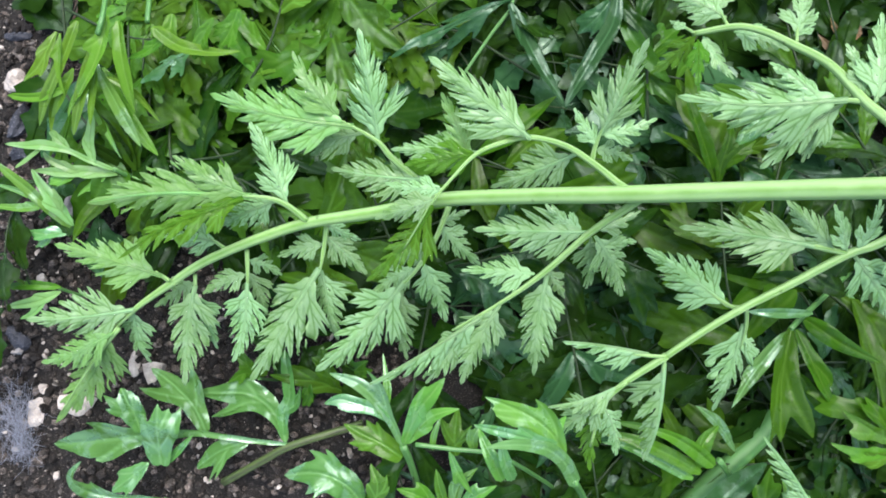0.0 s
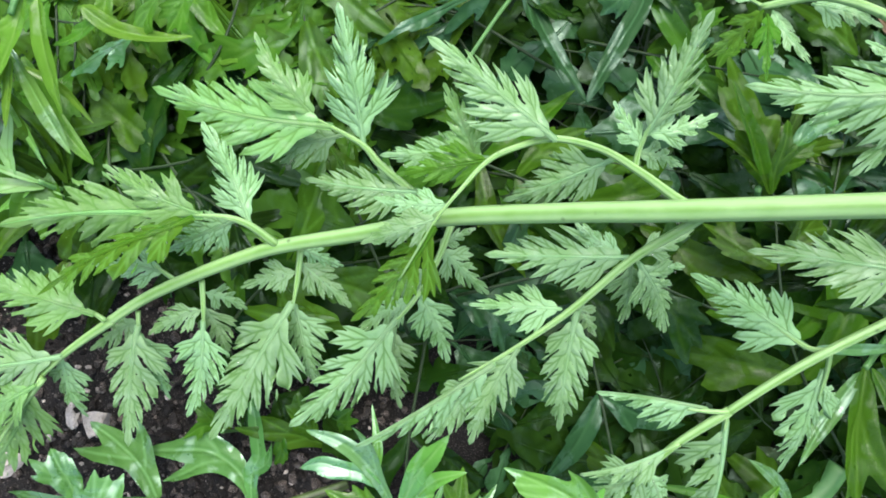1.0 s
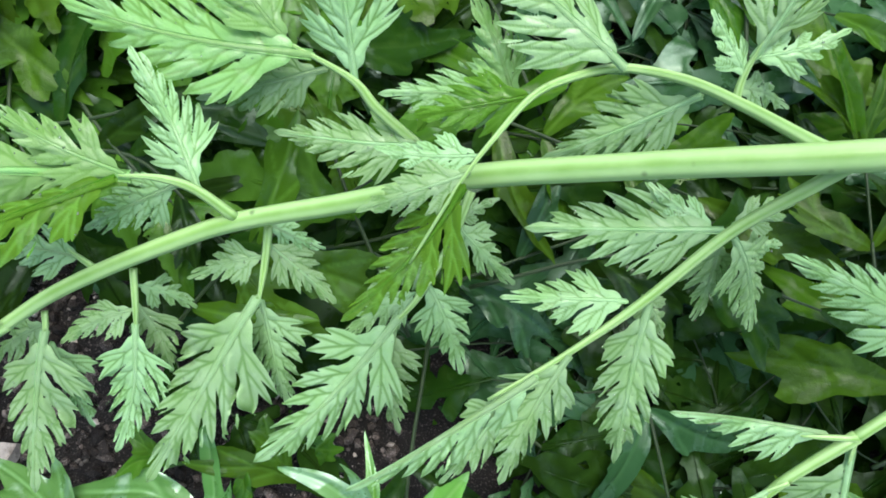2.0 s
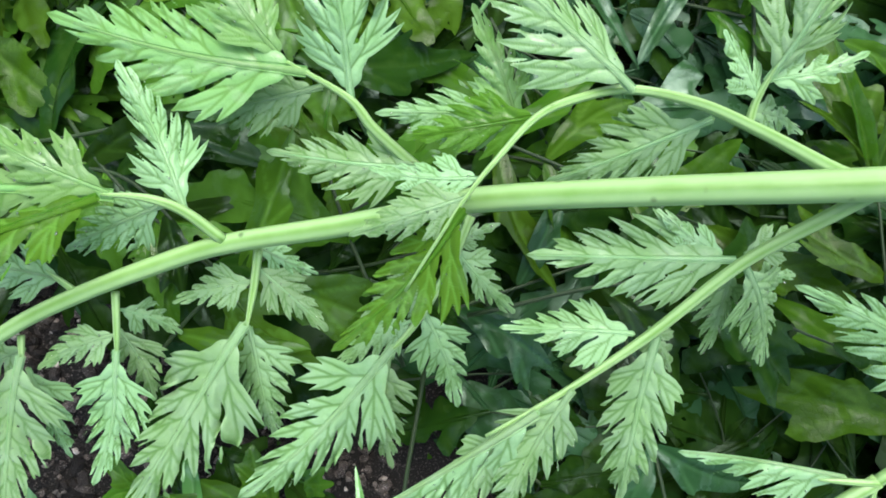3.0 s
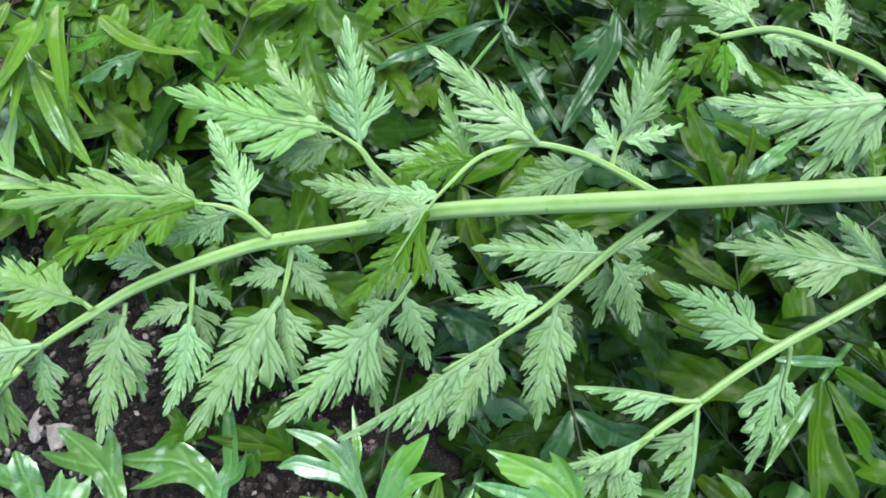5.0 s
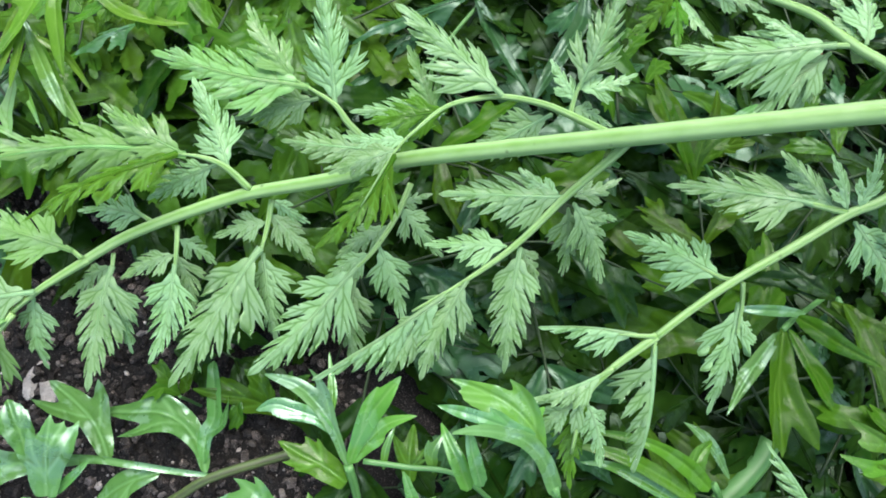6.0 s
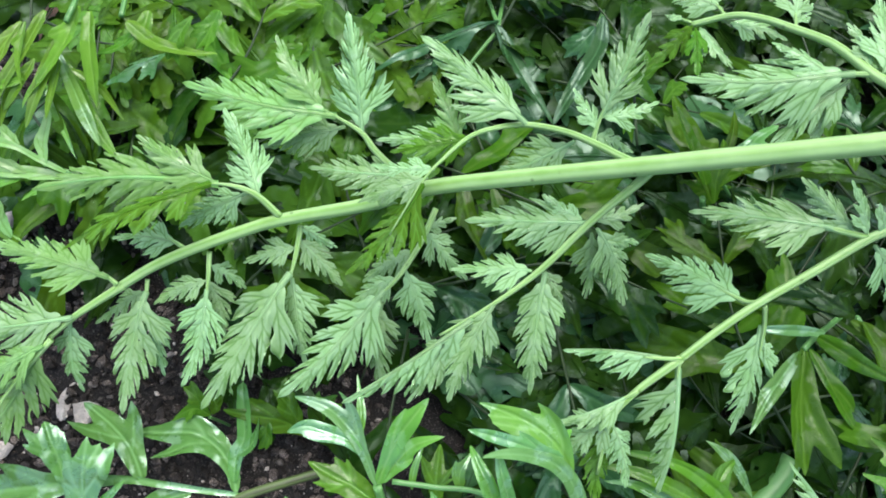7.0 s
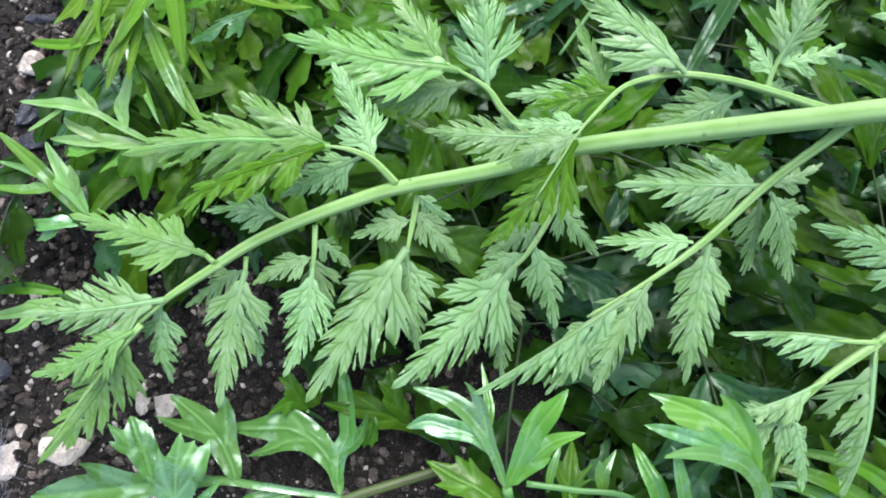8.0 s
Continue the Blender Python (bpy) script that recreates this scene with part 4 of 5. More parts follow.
ribbon(plant, [(-0.0016, 0.0718, 0.0160, 0.0018), (-0.0063, 0.0800, 0.0220, 0.0039), (-0.0122, 0.0858, 0.0240, 0.0008)], mid)
ribbon(plant, [(0.0013, 0.0723, 0.0150, 0.0016), (0.0050, 0.0798, 0.0200, 0.0040), (0.0110, 0.0851, 0.0230, 0.0008)], mid)
ribbon(plant, [(-0.0140, 0.0754, 0.0220, 0.0016), (-0.0136, 0.0688, 0.0210, 0.0025), (-0.0161, 0.0640, 0.0200, 0.0006)], mid)
plant = thing("leaf_frond", (-0.03, 0.07, 0.0), "small dim green leaf low under the pale frond", "leaf")
stem(plant, [(-0.0351, 0.0748, 0.0180), (-0.0336, 0.0736, 0.0100), (-0.0312, 0.0717, 0.0000)], 0.0006, 0.0005, stem_mid)
ribbon(plant, [(-0.0346, 0.0754, 0.0180, 0.0012), (-0.0404, 0.0775, 0.0220, 0.0027), (-0.0476, 0.0726, 0.0220, 0.0004)], mid)
ribbon(plant, [(-0.0349, 0.0760, 0.0185, 0.0012), (-0.0320, 0.0802, 0.0220, 0.0023), (-0.0306, 0.0856, 0.0240, 0.0006)], mid)
ribbon(plant, [(-0.0357, 0.0767, 0.0190, 0.0012), (-0.0397, 0.0817, 0.0230, 0.0023), (-0.0447, 0.0852, 0.0240, 0.0006)], mid)
plant = thing("leaf_frond", (0.05, 0.03, 0.0), "thin pale leaf stalk with narrow fresh leaflets", "leaf")
stem(plant, [(0.0332, 0.0579, 0.0500), (0.0470, 0.0568, 0.0500), (0.0641, 0.0547, 0.0480), (0.0856, 0.0384, 0.0200), (0.0988, 0.0259, 0.0000)], 0.0009, 0.0008, stem_mid)
ribbon(plant, [(0.0396, 0.0554, 0.0480, 0.0009), (0.0400, 0.0622, 0.0520, 0.0015), (0.0426, 0.0698, 0.0530, 0.0002)], fresh, [])
ribbon(plant, [(0.0460, 0.0552, 0.0480, 0.0011), (0.0500, 0.0464, 0.0460, 0.0020), (0.0562, 0.0364, 0.0400, 0.0004)], fresh, [(1, 0.35, 0.0076, 30)])
ribbon(plant, [(0.0556, 0.0550, 0.0480, 0.0011), (0.0547, 0.0618, 0.0520, 0.0019), (0.0586, 0.0688, 0.0520, 0.0002)], fresh, [(-1, 0.30, 0.0064, 28)])
plant = thing("leaf_frond", (0.05, 0.02, 0.0), "tuft of narrow bright green leaf segments", "leaf")
stem(plant, [(0.0483, 0.0274, 0.0300), (0.0502, 0.0143, 0.0150), (0.0521, 0.0016, 0.0000)], 0.0010, 0.0010, stem_mid)
ribbon(plant, [(0.0465, 0.0273, 0.0300, 0.0016), (0.0430, 0.0379, 0.0360, 0.0025), (0.0413, 0.0460, 0.0380, 0.0004)], top, [])
ribbon(plant, [(0.0483, 0.0274, 0.0300, 0.0016), (0.0504, 0.0399, 0.0380, 0.0029), (0.0573, 0.0477, 0.0400, 0.0004)], fresh, [(-1, 0.30, 0.0089, 25)])
ribbon(plant, [(0.0501, 0.0274, 0.0300, 0.0014), (0.0568, 0.0352, 0.0360, 0.0029), (0.0654, 0.0405, 0.0380, 0.0004)], fresh, [(-1, 0.35, 0.0090, 30)])
ribbon(plant, [(0.0449, 0.0272, 0.0300, 0.0016), (0.0358, 0.0343, 0.0360, 0.0032), (0.0257, 0.0371, 0.0360, 0.0005)], top, [(1, 0.35, 0.0101, 30)])
ribbon(plant, [(0.0166, 0.0260, 0.0300, 0.0028), (0.0185, 0.0379, 0.0360, 0.0036), (0.0152, 0.0465, 0.0360, 0.0005)], top, [(1, 0.35, 0.0101, 30), (-1, 0.30, 0.0090, 30)])
plant = thing("leaf_frond", (0.03, 0.02, 0.0), "upright bright green sprig with narrow wet lobes", "leaf")
stem(plant, [(0.0284, 0.0559, 0.0450), (0.0308, 0.0481, 0.0360), (0.0342, 0.0328, 0.0180), (0.0374, 0.0201, 0.0000)], 0.0015, 0.0013, stem_mid)
ribbon(plant, [(0.0280, 0.0559, 0.0450, 0.0014), (0.0236, 0.0657, 0.0490, 0.0019), (0.0185, 0.0734, 0.0510, 0.0027), (0.0108, 0.0798, 0.0520, 0.0028), (-0.0012, 0.0832, 0.0500, 0.0004)], sea, [(1, 0.35, 0.0168, 28)])
ribbon(plant, [(0.0234, 0.0656, 0.0490, 0.0013), (0.0179, 0.0702, 0.0510, 0.0025), (0.0097, 0.0726, 0.0520, 0.0030), (0.0042, 0.0736, 0.0520, 0.0025), (-0.0019, 0.0714, 0.0510, 0.0004)], sea, [(-1, 0.38, 0.0118, 18)])
ribbon(plant, [(0.0219, 0.0718, 0.0500, 0.0011), (0.0218, 0.0781, 0.0510, 0.0019), (0.0208, 0.0844, 0.0500, 0.0011), (0.0193, 0.0917, 0.0490, 0.0002)], fresh, [])
ribbon(plant, [(0.0284, 0.0563, 0.0450, 0.0016), (0.0311, 0.0643, 0.0500, 0.0027), (0.0348, 0.0725, 0.0540, 0.0038), (0.0384, 0.0779, 0.0570, 0.0033), (0.0433, 0.0845, 0.0590, 0.0004)], fresh, [(-1, 0.33, 0.0165, 14)])
ribbon(plant, [(0.0290, 0.0568, 0.0450, 0.0016), (0.0347, 0.0645, 0.0500, 0.0033), (0.0398, 0.0696, 0.0530, 0.0028), (0.0492, 0.0729, 0.0550, 0.0004)], fresh, [(1, 0.28, 0.0076, 30)])
ribbon(plant, [(0.0280, 0.0502, 0.0400, 0.0032), (0.0202, 0.0552, 0.0410, 0.0052), (0.0124, 0.0585, 0.0410, 0.0036), (0.0046, 0.0626, 0.0410, 0.0004)], top, [(1, 0.35, 0.0119, 36), (-1, 0.40, 0.0119, 30)])
ribbon(plant, [(0.0488, 0.0506, 0.0360, 0.0018), (0.0479, 0.0581, 0.0380, 0.0030), (0.0483, 0.0645, 0.0380, 0.0024), (0.0489, 0.0701, 0.0380, 0.0004)], top, [(-1, 0.30, 0.0121, 38), (1, 0.20, 0.0121, 34)])
ribbon(plant, [(0.0115, 0.0278, 0.0260, 0.0033), (0.0048, 0.0360, 0.0300, 0.0069), (-0.0066, 0.0403, 0.0310, 0.0060), (-0.0208, 0.0379, 0.0280, 0.0009)], glaze, [(1, 0.35, 0.0161, 36), (-1, 0.40, 0.0161, 36)])
plant = thing("leaf_frond", (0.06, 0.02, 0.0), "leaf with long pale bluish lobes, wet and shining", "leaf")
stem(plant, [(0.0871, 0.0553, 0.0800), (0.0970, 0.0404, 0.0500), (0.1115, 0.0168, 0.0000)], 0.0012, 0.0012, stem_mid)
ribbon(plant, [(0.0884, 0.0529, 0.0780, 0.0027), (0.0829, 0.0625, 0.0860, 0.0029), (0.0767, 0.0677, 0.0910, 0.0027), (0.0692, 0.0696, 0.0940, 0.0022), (0.0621, 0.0698, 0.0960, 0.0015), (0.0558, 0.0687, 0.0970, 0.0002)], sea, [])
ribbon(plant, [(0.0797, 0.0692, 0.0890, 0.0016), (0.0708, 0.0711, 0.0930, 0.0020), (0.0629, 0.0733, 0.0950, 0.0020), (0.0574, 0.0745, 0.0960, 0.0017), (0.0523, 0.0754, 0.0960, 0.0002)], sea, [(1, 0.25, 0.0093, 24)])
ribbon(plant, [(0.0824, 0.0647, 0.0860, 0.0019), (0.0785, 0.0714, 0.0890, 0.0032), (0.0728, 0.0764, 0.0900, 0.0038), (0.0656, 0.0798, 0.0900, 0.0025), (0.0555, 0.0831, 0.0880, 0.0003)], fresh, [(-1, 0.42, 0.0146, 24), (1, 0.18, 0.0151, 30), (-1, 0.62, 0.0095, 20)])
ribbon(plant, [(0.0810, 0.0706, 0.0850, 0.0013), (0.0809, 0.0744, 0.0850, 0.0016), (0.0837, 0.0772, 0.0830, 0.0003)], fresh, [])
ribbon(plant, [(0.0670, 0.0545, 0.0800, 0.0023), (0.0635, 0.0625, 0.0880, 0.0024), (0.0618, 0.0684, 0.0900, 0.0014), (0.0609, 0.0713, 0.0900, 0.0002)], sea, [])
ribbon(plant, [(0.0640, 0.0531, 0.0760, 0.0024), (0.0600, 0.0610, 0.0800, 0.0028), (0.0569, 0.0669, 0.0800, 0.0018), (0.0548, 0.0715, 0.0790, 0.0002)], fresh, [])
plant = thing("leaf_frond", (0.10, 0.02, 0.0), "bright green leaf with long narrow lobes", "leaf")
stem(plant, [(0.1486, 0.0558, 0.0450), (0.1630, 0.0428, 0.0250), (0.1812, 0.0274, 0.0000)], 0.0012, 0.0010, stem_mid)
ribbon(plant, [(0.1449, 0.0544, 0.0500, 0.0031), (0.1354, 0.0615, 0.0550, 0.0034), (0.1242, 0.0673, 0.0580, 0.0022), (0.1113, 0.0702, 0.0580, 0.0015), (0.1027, 0.0706, 0.0560, 0.0002)], top, [])
ribbon(plant, [(0.1409, 0.0514, 0.0480, 0.0027), (0.1262, 0.0591, 0.0520, 0.0032), (0.1125, 0.0642, 0.0540, 0.0023), (0.0963, 0.0669, 0.0520, 0.0002)], top, [])
ribbon(plant, [(0.1387, 0.0484, 0.0460, 0.0023), (0.1238, 0.0560, 0.0480, 0.0027), (0.1125, 0.0603, 0.0480, 0.0017), (0.1025, 0.0607, 0.0460, 0.0002)], fresh, [])
ribbon(plant, [(0.1413, 0.0532, 0.0480, 0.0023), (0.1395, 0.0614, 0.0520, 0.0042), (0.1426, 0.0669, 0.0520, 0.0027), (0.1469, 0.0697, 0.0500, 0.0004)], top, [(-1, 0.30, 0.0085, 26)])
ribbon(plant, [(0.1585, 0.0572, 0.0360, 0.0010), (0.1519, 0.0657, 0.0400, 0.0018), (0.1453, 0.0721, 0.0420, 0.0018), (0.1404, 0.0756, 0.0420, 0.0002)], sea, [(1, 0.30, 0.0119, 16)])
plant = thing("leaf_frond", (0.16, 0.02, 0.0), "pale narrow cut leaf beside bright lobes", "leaf")
stem(plant, [(0.1746, 0.0477, 0.0600), (0.1897, 0.0272, 0.0400), (0.2168, -0.0107, 0.0000)], 0.0008, 0.0009, stem_mid)
leaf(plant, (0.1767, 0.0438, 0.0600), (0.1539, 0.0706, 0.0700), 0.0044, under, side=-1)
strap(plant, (0.1779, 0.0406, 0.0500), (0.1684, 0.0517, 0.0540), 0.0029, fresh)
plant = thing("leaf_frond", (0.17, 0.08, 0.0), "glossy yellow-green leaf with spreading pointed fingers", "leaf")
stem(plant, [(0.1692, 0.1071, 0.0560), (0.1770, 0.1121, 0.0500), (0.1982, 0.1223, 0.0300), (0.2277, 0.1358, 0.0000)], 0.0010, 0.0011, stem_mid)
ribbon(plant, [(0.1696, 0.1079, 0.0560, 0.0017), (0.1670, 0.0983, 0.0580, 0.0044), (0.1657, 0.0871, 0.0580, 0.0055), (0.1656, 0.0772, 0.0580, 0.0037), (0.1667, 0.0655, 0.0570, 0.0004)], olive, [(1, 0.30, 0.0314, 14), (-1, 0.34, 0.0277, 20)])
ribbon(plant, [(0.1675, 0.1060, 0.0570, 0.0015), (0.1600, 0.0978, 0.0590, 0.0029), (0.1533, 0.0892, 0.0600, 0.0027), (0.1466, 0.0777, 0.0600, 0.0002)], glaze, [(1, 0.45, 0.0073, 22)])
ribbon(plant, [(0.1710, 0.1071, 0.0570, 0.0017), (0.1752, 0.0978, 0.0580, 0.0033), (0.1803, 0.0879, 0.0580, 0.0030), (0.1873, 0.0764, 0.0560, 0.0002)], olive, [(-1, 0.35, 0.0129, 20)])
ribbon(plant, [(0.1733, 0.1110, 0.0580, 0.0022), (0.1787, 0.1072, 0.0600, 0.0040), (0.1871, 0.1021, 0.0600, 0.0033), (0.2022, 0.0959, 0.0580, 0.0002)], olive, [])
ribbon(plant, [(0.1782, 0.1132, 0.0550, 0.0011), (0.1675, 0.1129, 0.0580, 0.0022), (0.1585, 0.1128, 0.0580, 0.0018), (0.1531, 0.1128, 0.0570, 0.0004)], sea, [])
ribbon(plant, [(0.1754, 0.0906, 0.0500, 0.0019), (0.1844, 0.0789, 0.0500, 0.0031), (0.1942, 0.0762, 0.0500, 0.0023), (0.2016, 0.0772, 0.0480, 0.0002)], olive, [])
plant = thing("leaf_stalk", (0.10, 0.01, 0.0), "thick dull green leaf stalk lying among the leaves", "leaf stalk")
stem(plant, [(0.1792, 0.0704, 0.0260), (0.1723, 0.0598, 0.0240), (0.1512, 0.0366, 0.0200), (0.1285, 0.0072, 0.0120), (0.1109, -0.0142, 0.0080)], 0.0039, 0.0044, stem_mid)
plant = thing("leaf_frond", (0.22, 0.05, 0.0), "bright green leaf with narrow pointed fingers", "leaf")
stem(plant, [(0.2058, 0.0666, 0.0580), (0.2262, 0.0567, 0.0400), (0.2684, 0.0332, 0.0000)], 0.0009, 0.0010, stem_mid)
strap(plant, (0.2056, 0.0660, 0.0600), (0.1791, 0.0684, 0.0640), 0.0028, top)
strap(plant, (0.2056, 0.0650, 0.0600), (0.1873, 0.0623, 0.0620), 0.0028, top)
strap(plant, (0.2056, 0.0680, 0.0600), (0.1850, 0.0796, 0.0620), 0.0032, top)
strap(plant, (0.2055, 0.0690, 0.0600), (0.1942, 0.0846, 0.0600), 0.0036, olive)
strap(plant, (0.2068, 0.0706, 0.0580), (0.1750, 0.0849, 0.0540), 0.0045, olive)
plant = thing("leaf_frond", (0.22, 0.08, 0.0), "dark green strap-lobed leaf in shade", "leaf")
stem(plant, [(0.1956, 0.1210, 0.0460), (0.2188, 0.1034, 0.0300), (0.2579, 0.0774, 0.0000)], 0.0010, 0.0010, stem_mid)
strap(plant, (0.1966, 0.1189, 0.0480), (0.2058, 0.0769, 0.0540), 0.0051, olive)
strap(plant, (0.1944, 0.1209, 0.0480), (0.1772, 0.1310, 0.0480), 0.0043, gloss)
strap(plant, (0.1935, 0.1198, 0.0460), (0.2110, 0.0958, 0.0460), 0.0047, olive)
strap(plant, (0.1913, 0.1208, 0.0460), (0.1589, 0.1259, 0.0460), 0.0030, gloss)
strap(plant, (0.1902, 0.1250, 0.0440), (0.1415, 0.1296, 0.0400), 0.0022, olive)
plant = thing("leaf_frond", (0.13, 0.14, 0.0), "yellow-green leaf with broad fingers catching the light", "leaf")
stem(plant, [(0.1418, 0.1629, 0.0440), (0.1479, 0.1589, 0.0300), (0.1612, 0.1491, 0.0000)], 0.0011, 0.0011, stem_mid)
ribbon(plant, [(0.1461, 0.1610, 0.0440, 0.0015), (0.1412, 0.1685, 0.0480, 0.0036), (0.1329, 0.1747, 0.0500, 0.0025), (0.1213, 0.1800, 0.0520, 0.0005)], olive)
ribbon(plant, [(0.1419, 0.1663, 0.0480, 0.0023), (0.1379, 0.1750, 0.0510, 0.0032), (0.1319, 0.1867, 0.0540, 0.0025), (0.1287, 0.1952, 0.0550, 0.0005)], olive)
ribbon(plant, [(0.1463, 0.1610, 0.0440, 0.0015), (0.1457, 0.1686, 0.0480, 0.0025), (0.1472, 0.1771, 0.0510, 0.0029), (0.1474, 0.1838, 0.0520, 0.0009)], olive)
ribbon(plant, [(0.1461, 0.1661, 0.0470, 0.0016), (0.1510, 0.1730, 0.0500, 0.0025), (0.1580, 0.1779, 0.0510, 0.0005)], olive)
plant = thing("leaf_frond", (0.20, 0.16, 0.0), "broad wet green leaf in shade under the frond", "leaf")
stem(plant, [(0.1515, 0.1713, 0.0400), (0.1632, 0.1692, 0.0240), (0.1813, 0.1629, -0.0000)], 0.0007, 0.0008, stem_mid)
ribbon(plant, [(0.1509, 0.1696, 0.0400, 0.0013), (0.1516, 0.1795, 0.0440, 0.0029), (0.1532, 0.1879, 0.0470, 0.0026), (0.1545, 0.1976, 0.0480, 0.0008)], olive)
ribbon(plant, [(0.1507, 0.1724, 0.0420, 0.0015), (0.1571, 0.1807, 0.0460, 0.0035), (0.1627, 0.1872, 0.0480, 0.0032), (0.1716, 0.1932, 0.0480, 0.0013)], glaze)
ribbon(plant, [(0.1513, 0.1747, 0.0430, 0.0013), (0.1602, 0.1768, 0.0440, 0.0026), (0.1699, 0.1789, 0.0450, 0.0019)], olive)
plant = thing("leaf_frond", (0.10, 0.24, 0.0), "long dark bluish strap leaves, wet and shining", "leaf")
stem(plant, [(0.0637, 0.2310, 0.0380), (0.0662, 0.2462, 0.0300), (0.0719, 0.2809, 0.0000)], 0.0009, 0.0009, stem_mid)
ribbon(plant, [(0.0624, 0.2324, 0.0400, 0.0016), (0.0684, 0.2199, 0.0405, 0.0036), (0.0757, 0.2067, 0.0400, 0.0034), (0.0829, 0.1965, 0.0390, 0.0020), (0.0878, 0.1897, 0.0380, 0.0005)], blue)
strap(plant, (0.0625, 0.2278, 0.0400), (0.0826, 0.2209, 0.0360), 0.0041, gloss)
stem(plant, [(0.0638, 0.2298, 0.0380), (0.0563, 0.2199, 0.0360), (0.0445, 0.2015, 0.0340)], 0.0008, 0.0006, stem_mid)
plant = thing("leaf_frond", (0.13, 0.25, 0.0), "dark green strap leaf with a wet sheen", "leaf")
stem(plant, [(0.1044, 0.2349, 0.0380), (0.1099, 0.2512, 0.0280), (0.1211, 0.2855, 0.0000)], 0.0009, 0.0009, stem_mid)
ribbon(plant, [(0.1056, 0.2379, 0.0420, 0.0018), (0.1037, 0.2240, 0.0425, 0.0031), (0.0965, 0.2103, 0.0420, 0.0033), (0.0893, 0.1967, 0.0410, 0.0020), (0.0861, 0.1901, 0.0400, 0.0004)], blue)
strap(plant, (0.1040, 0.2341, 0.0400), (0.1214, 0.2142, 0.0400), 0.0034, gloss)
strap(plant, (0.1029, 0.2340, 0.0400), (0.0905, 0.2212, 0.0360), 0.0041, blue)
strap(plant, (0.1069, 0.2304, 0.0380), (0.1292, 0.2014, 0.0380), 0.0036, mid)
plant = thing("leaf_frond", (0.07, 0.23, 0.0), "wide dark green leaf with a bluish sheen", "leaf")
stem(plant, [(0.0638, 0.2341, 0.0360), (0.0605, 0.2526, 0.0260), (0.0589, 0.2804, 0.0000)], 0.0009, 0.0008, stem_mid)
wide(plant, (0.0635, 0.2325, 0.0400), (0.0161, 0.2065, 0.0400), 0.0095, blue, roll=10)
wide(plant, (0.0472, 0.2202, 0.0340), (0.0181, 0.2027, 0.0340), 0.0078, blue)
wide(plant, (0.0586, 0.2285, 0.0320), (0.0350, 0.2354, 0.0300), 0.0084, gloss)
wide(plant, (0.0178, 0.2114, 0.0360), (-0.0132, 0.1980, 0.0380), 0.0091, blue)
wide(plant, (0.0317, 0.2045, 0.0300), (0.0048, 0.1799, 0.0300), 0.0093, blue, roll=10)
plant = thing("leaf_frond", (-0.11, 0.24, 0.0), "bright green drooping strap leaves over bare soil", "leaf")
stem(plant, [(-0.0875, 0.2032, 0.0660), (-0.0886, 0.2179, 0.0600), (-0.1162, 0.2880, 0.0000)], 0.0009, 0.0010, stem_mid)
ribbon(plant, [(-0.0856, 0.2110, 0.0640, 0.0022), (-0.0875, 0.1983, 0.0640, 0.0031), (-0.0922, 0.1889, 0.0620, 0.0024), (-0.0989, 0.1804, 0.0580, 0.0017), (-0.1023, 0.1748, 0.0560, 0.0004)], bright)
ribbon(plant, [(-0.0975, 0.2093, 0.0620, 0.0019), (-0.1030, 0.1954, 0.0600, 0.0020), (-0.1097, 0.1822, 0.0570, 0.0020), (-0.1144, 0.1713, 0.0530, 0.0004)], bright)
ribbon(plant, [(-0.1036, 0.2045, 0.0620, 0.0013), (-0.1044, 0.1912, 0.0600, 0.0013), (-0.1031, 0.1819, 0.0570, 0.0004)], bright)
ribbon(plant, [(-0.0895, 0.1988, 0.0630, 0.0022), (-0.0944, 0.1878, 0.0600, 0.0024), (-0.0979, 0.1770, 0.0570, 0.0018), (-0.1007, 0.1678, 0.0540, 0.0004)], bright)
ribbon(plant, [(-0.0909, 0.1922, 0.0600, 0.0015), (-0.0926, 0.1835, 0.0570, 0.0017), (-0.0947, 0.1717, 0.0540, 0.0006)], bright)
ribbon(plant, [(-0.1061, 0.2057, 0.0600, 0.0022), (-0.1116, 0.1931, 0.0600, 0.0031), (-0.1182, 0.1866, 0.0590, 0.0007)], bright)
ribbon(plant, [(-0.1029, 0.1852, 0.0570, 0.0013), (-0.1132, 0.1815, 0.0570, 0.0017), (-0.1256, 0.1820, 0.0560, 0.0011)], bright)
ribbon(plant, [(-0.1071, 0.1877, 0.0550, 0.0013), (-0.1101, 0.1787, 0.0520, 0.0015), (-0.1122, 0.1697, 0.0490, 0.0004)], bright)
ribbon(plant, [(-0.1001, 0.1927, 0.0580, 0.0015), (-0.1060, 0.1815, 0.0550, 0.0017), (-0.1104, 0.1746, 0.0520, 0.0004)], bright)
plant = thing("leaf_frond", (-0.06, 0.25, 0.0), "hanging green strap leaves with pointed ends", "leaf")
stem(plant, [(-0.0725, 0.2106, 0.0600), (-0.0765, 0.2285, 0.0500), (-0.0966, 0.2897, 0.0000)], 0.0009, 0.0009, stem_mid)
ribbon(plant, [(-0.0816, 0.2092, 0.0640, 0.0022), (-0.0802, 0.1960, 0.0620, 0.0030), (-0.0789, 0.1861, 0.0580, 0.0026), (-0.0779, 0.1772, 0.0540, 0.0004)], bright)
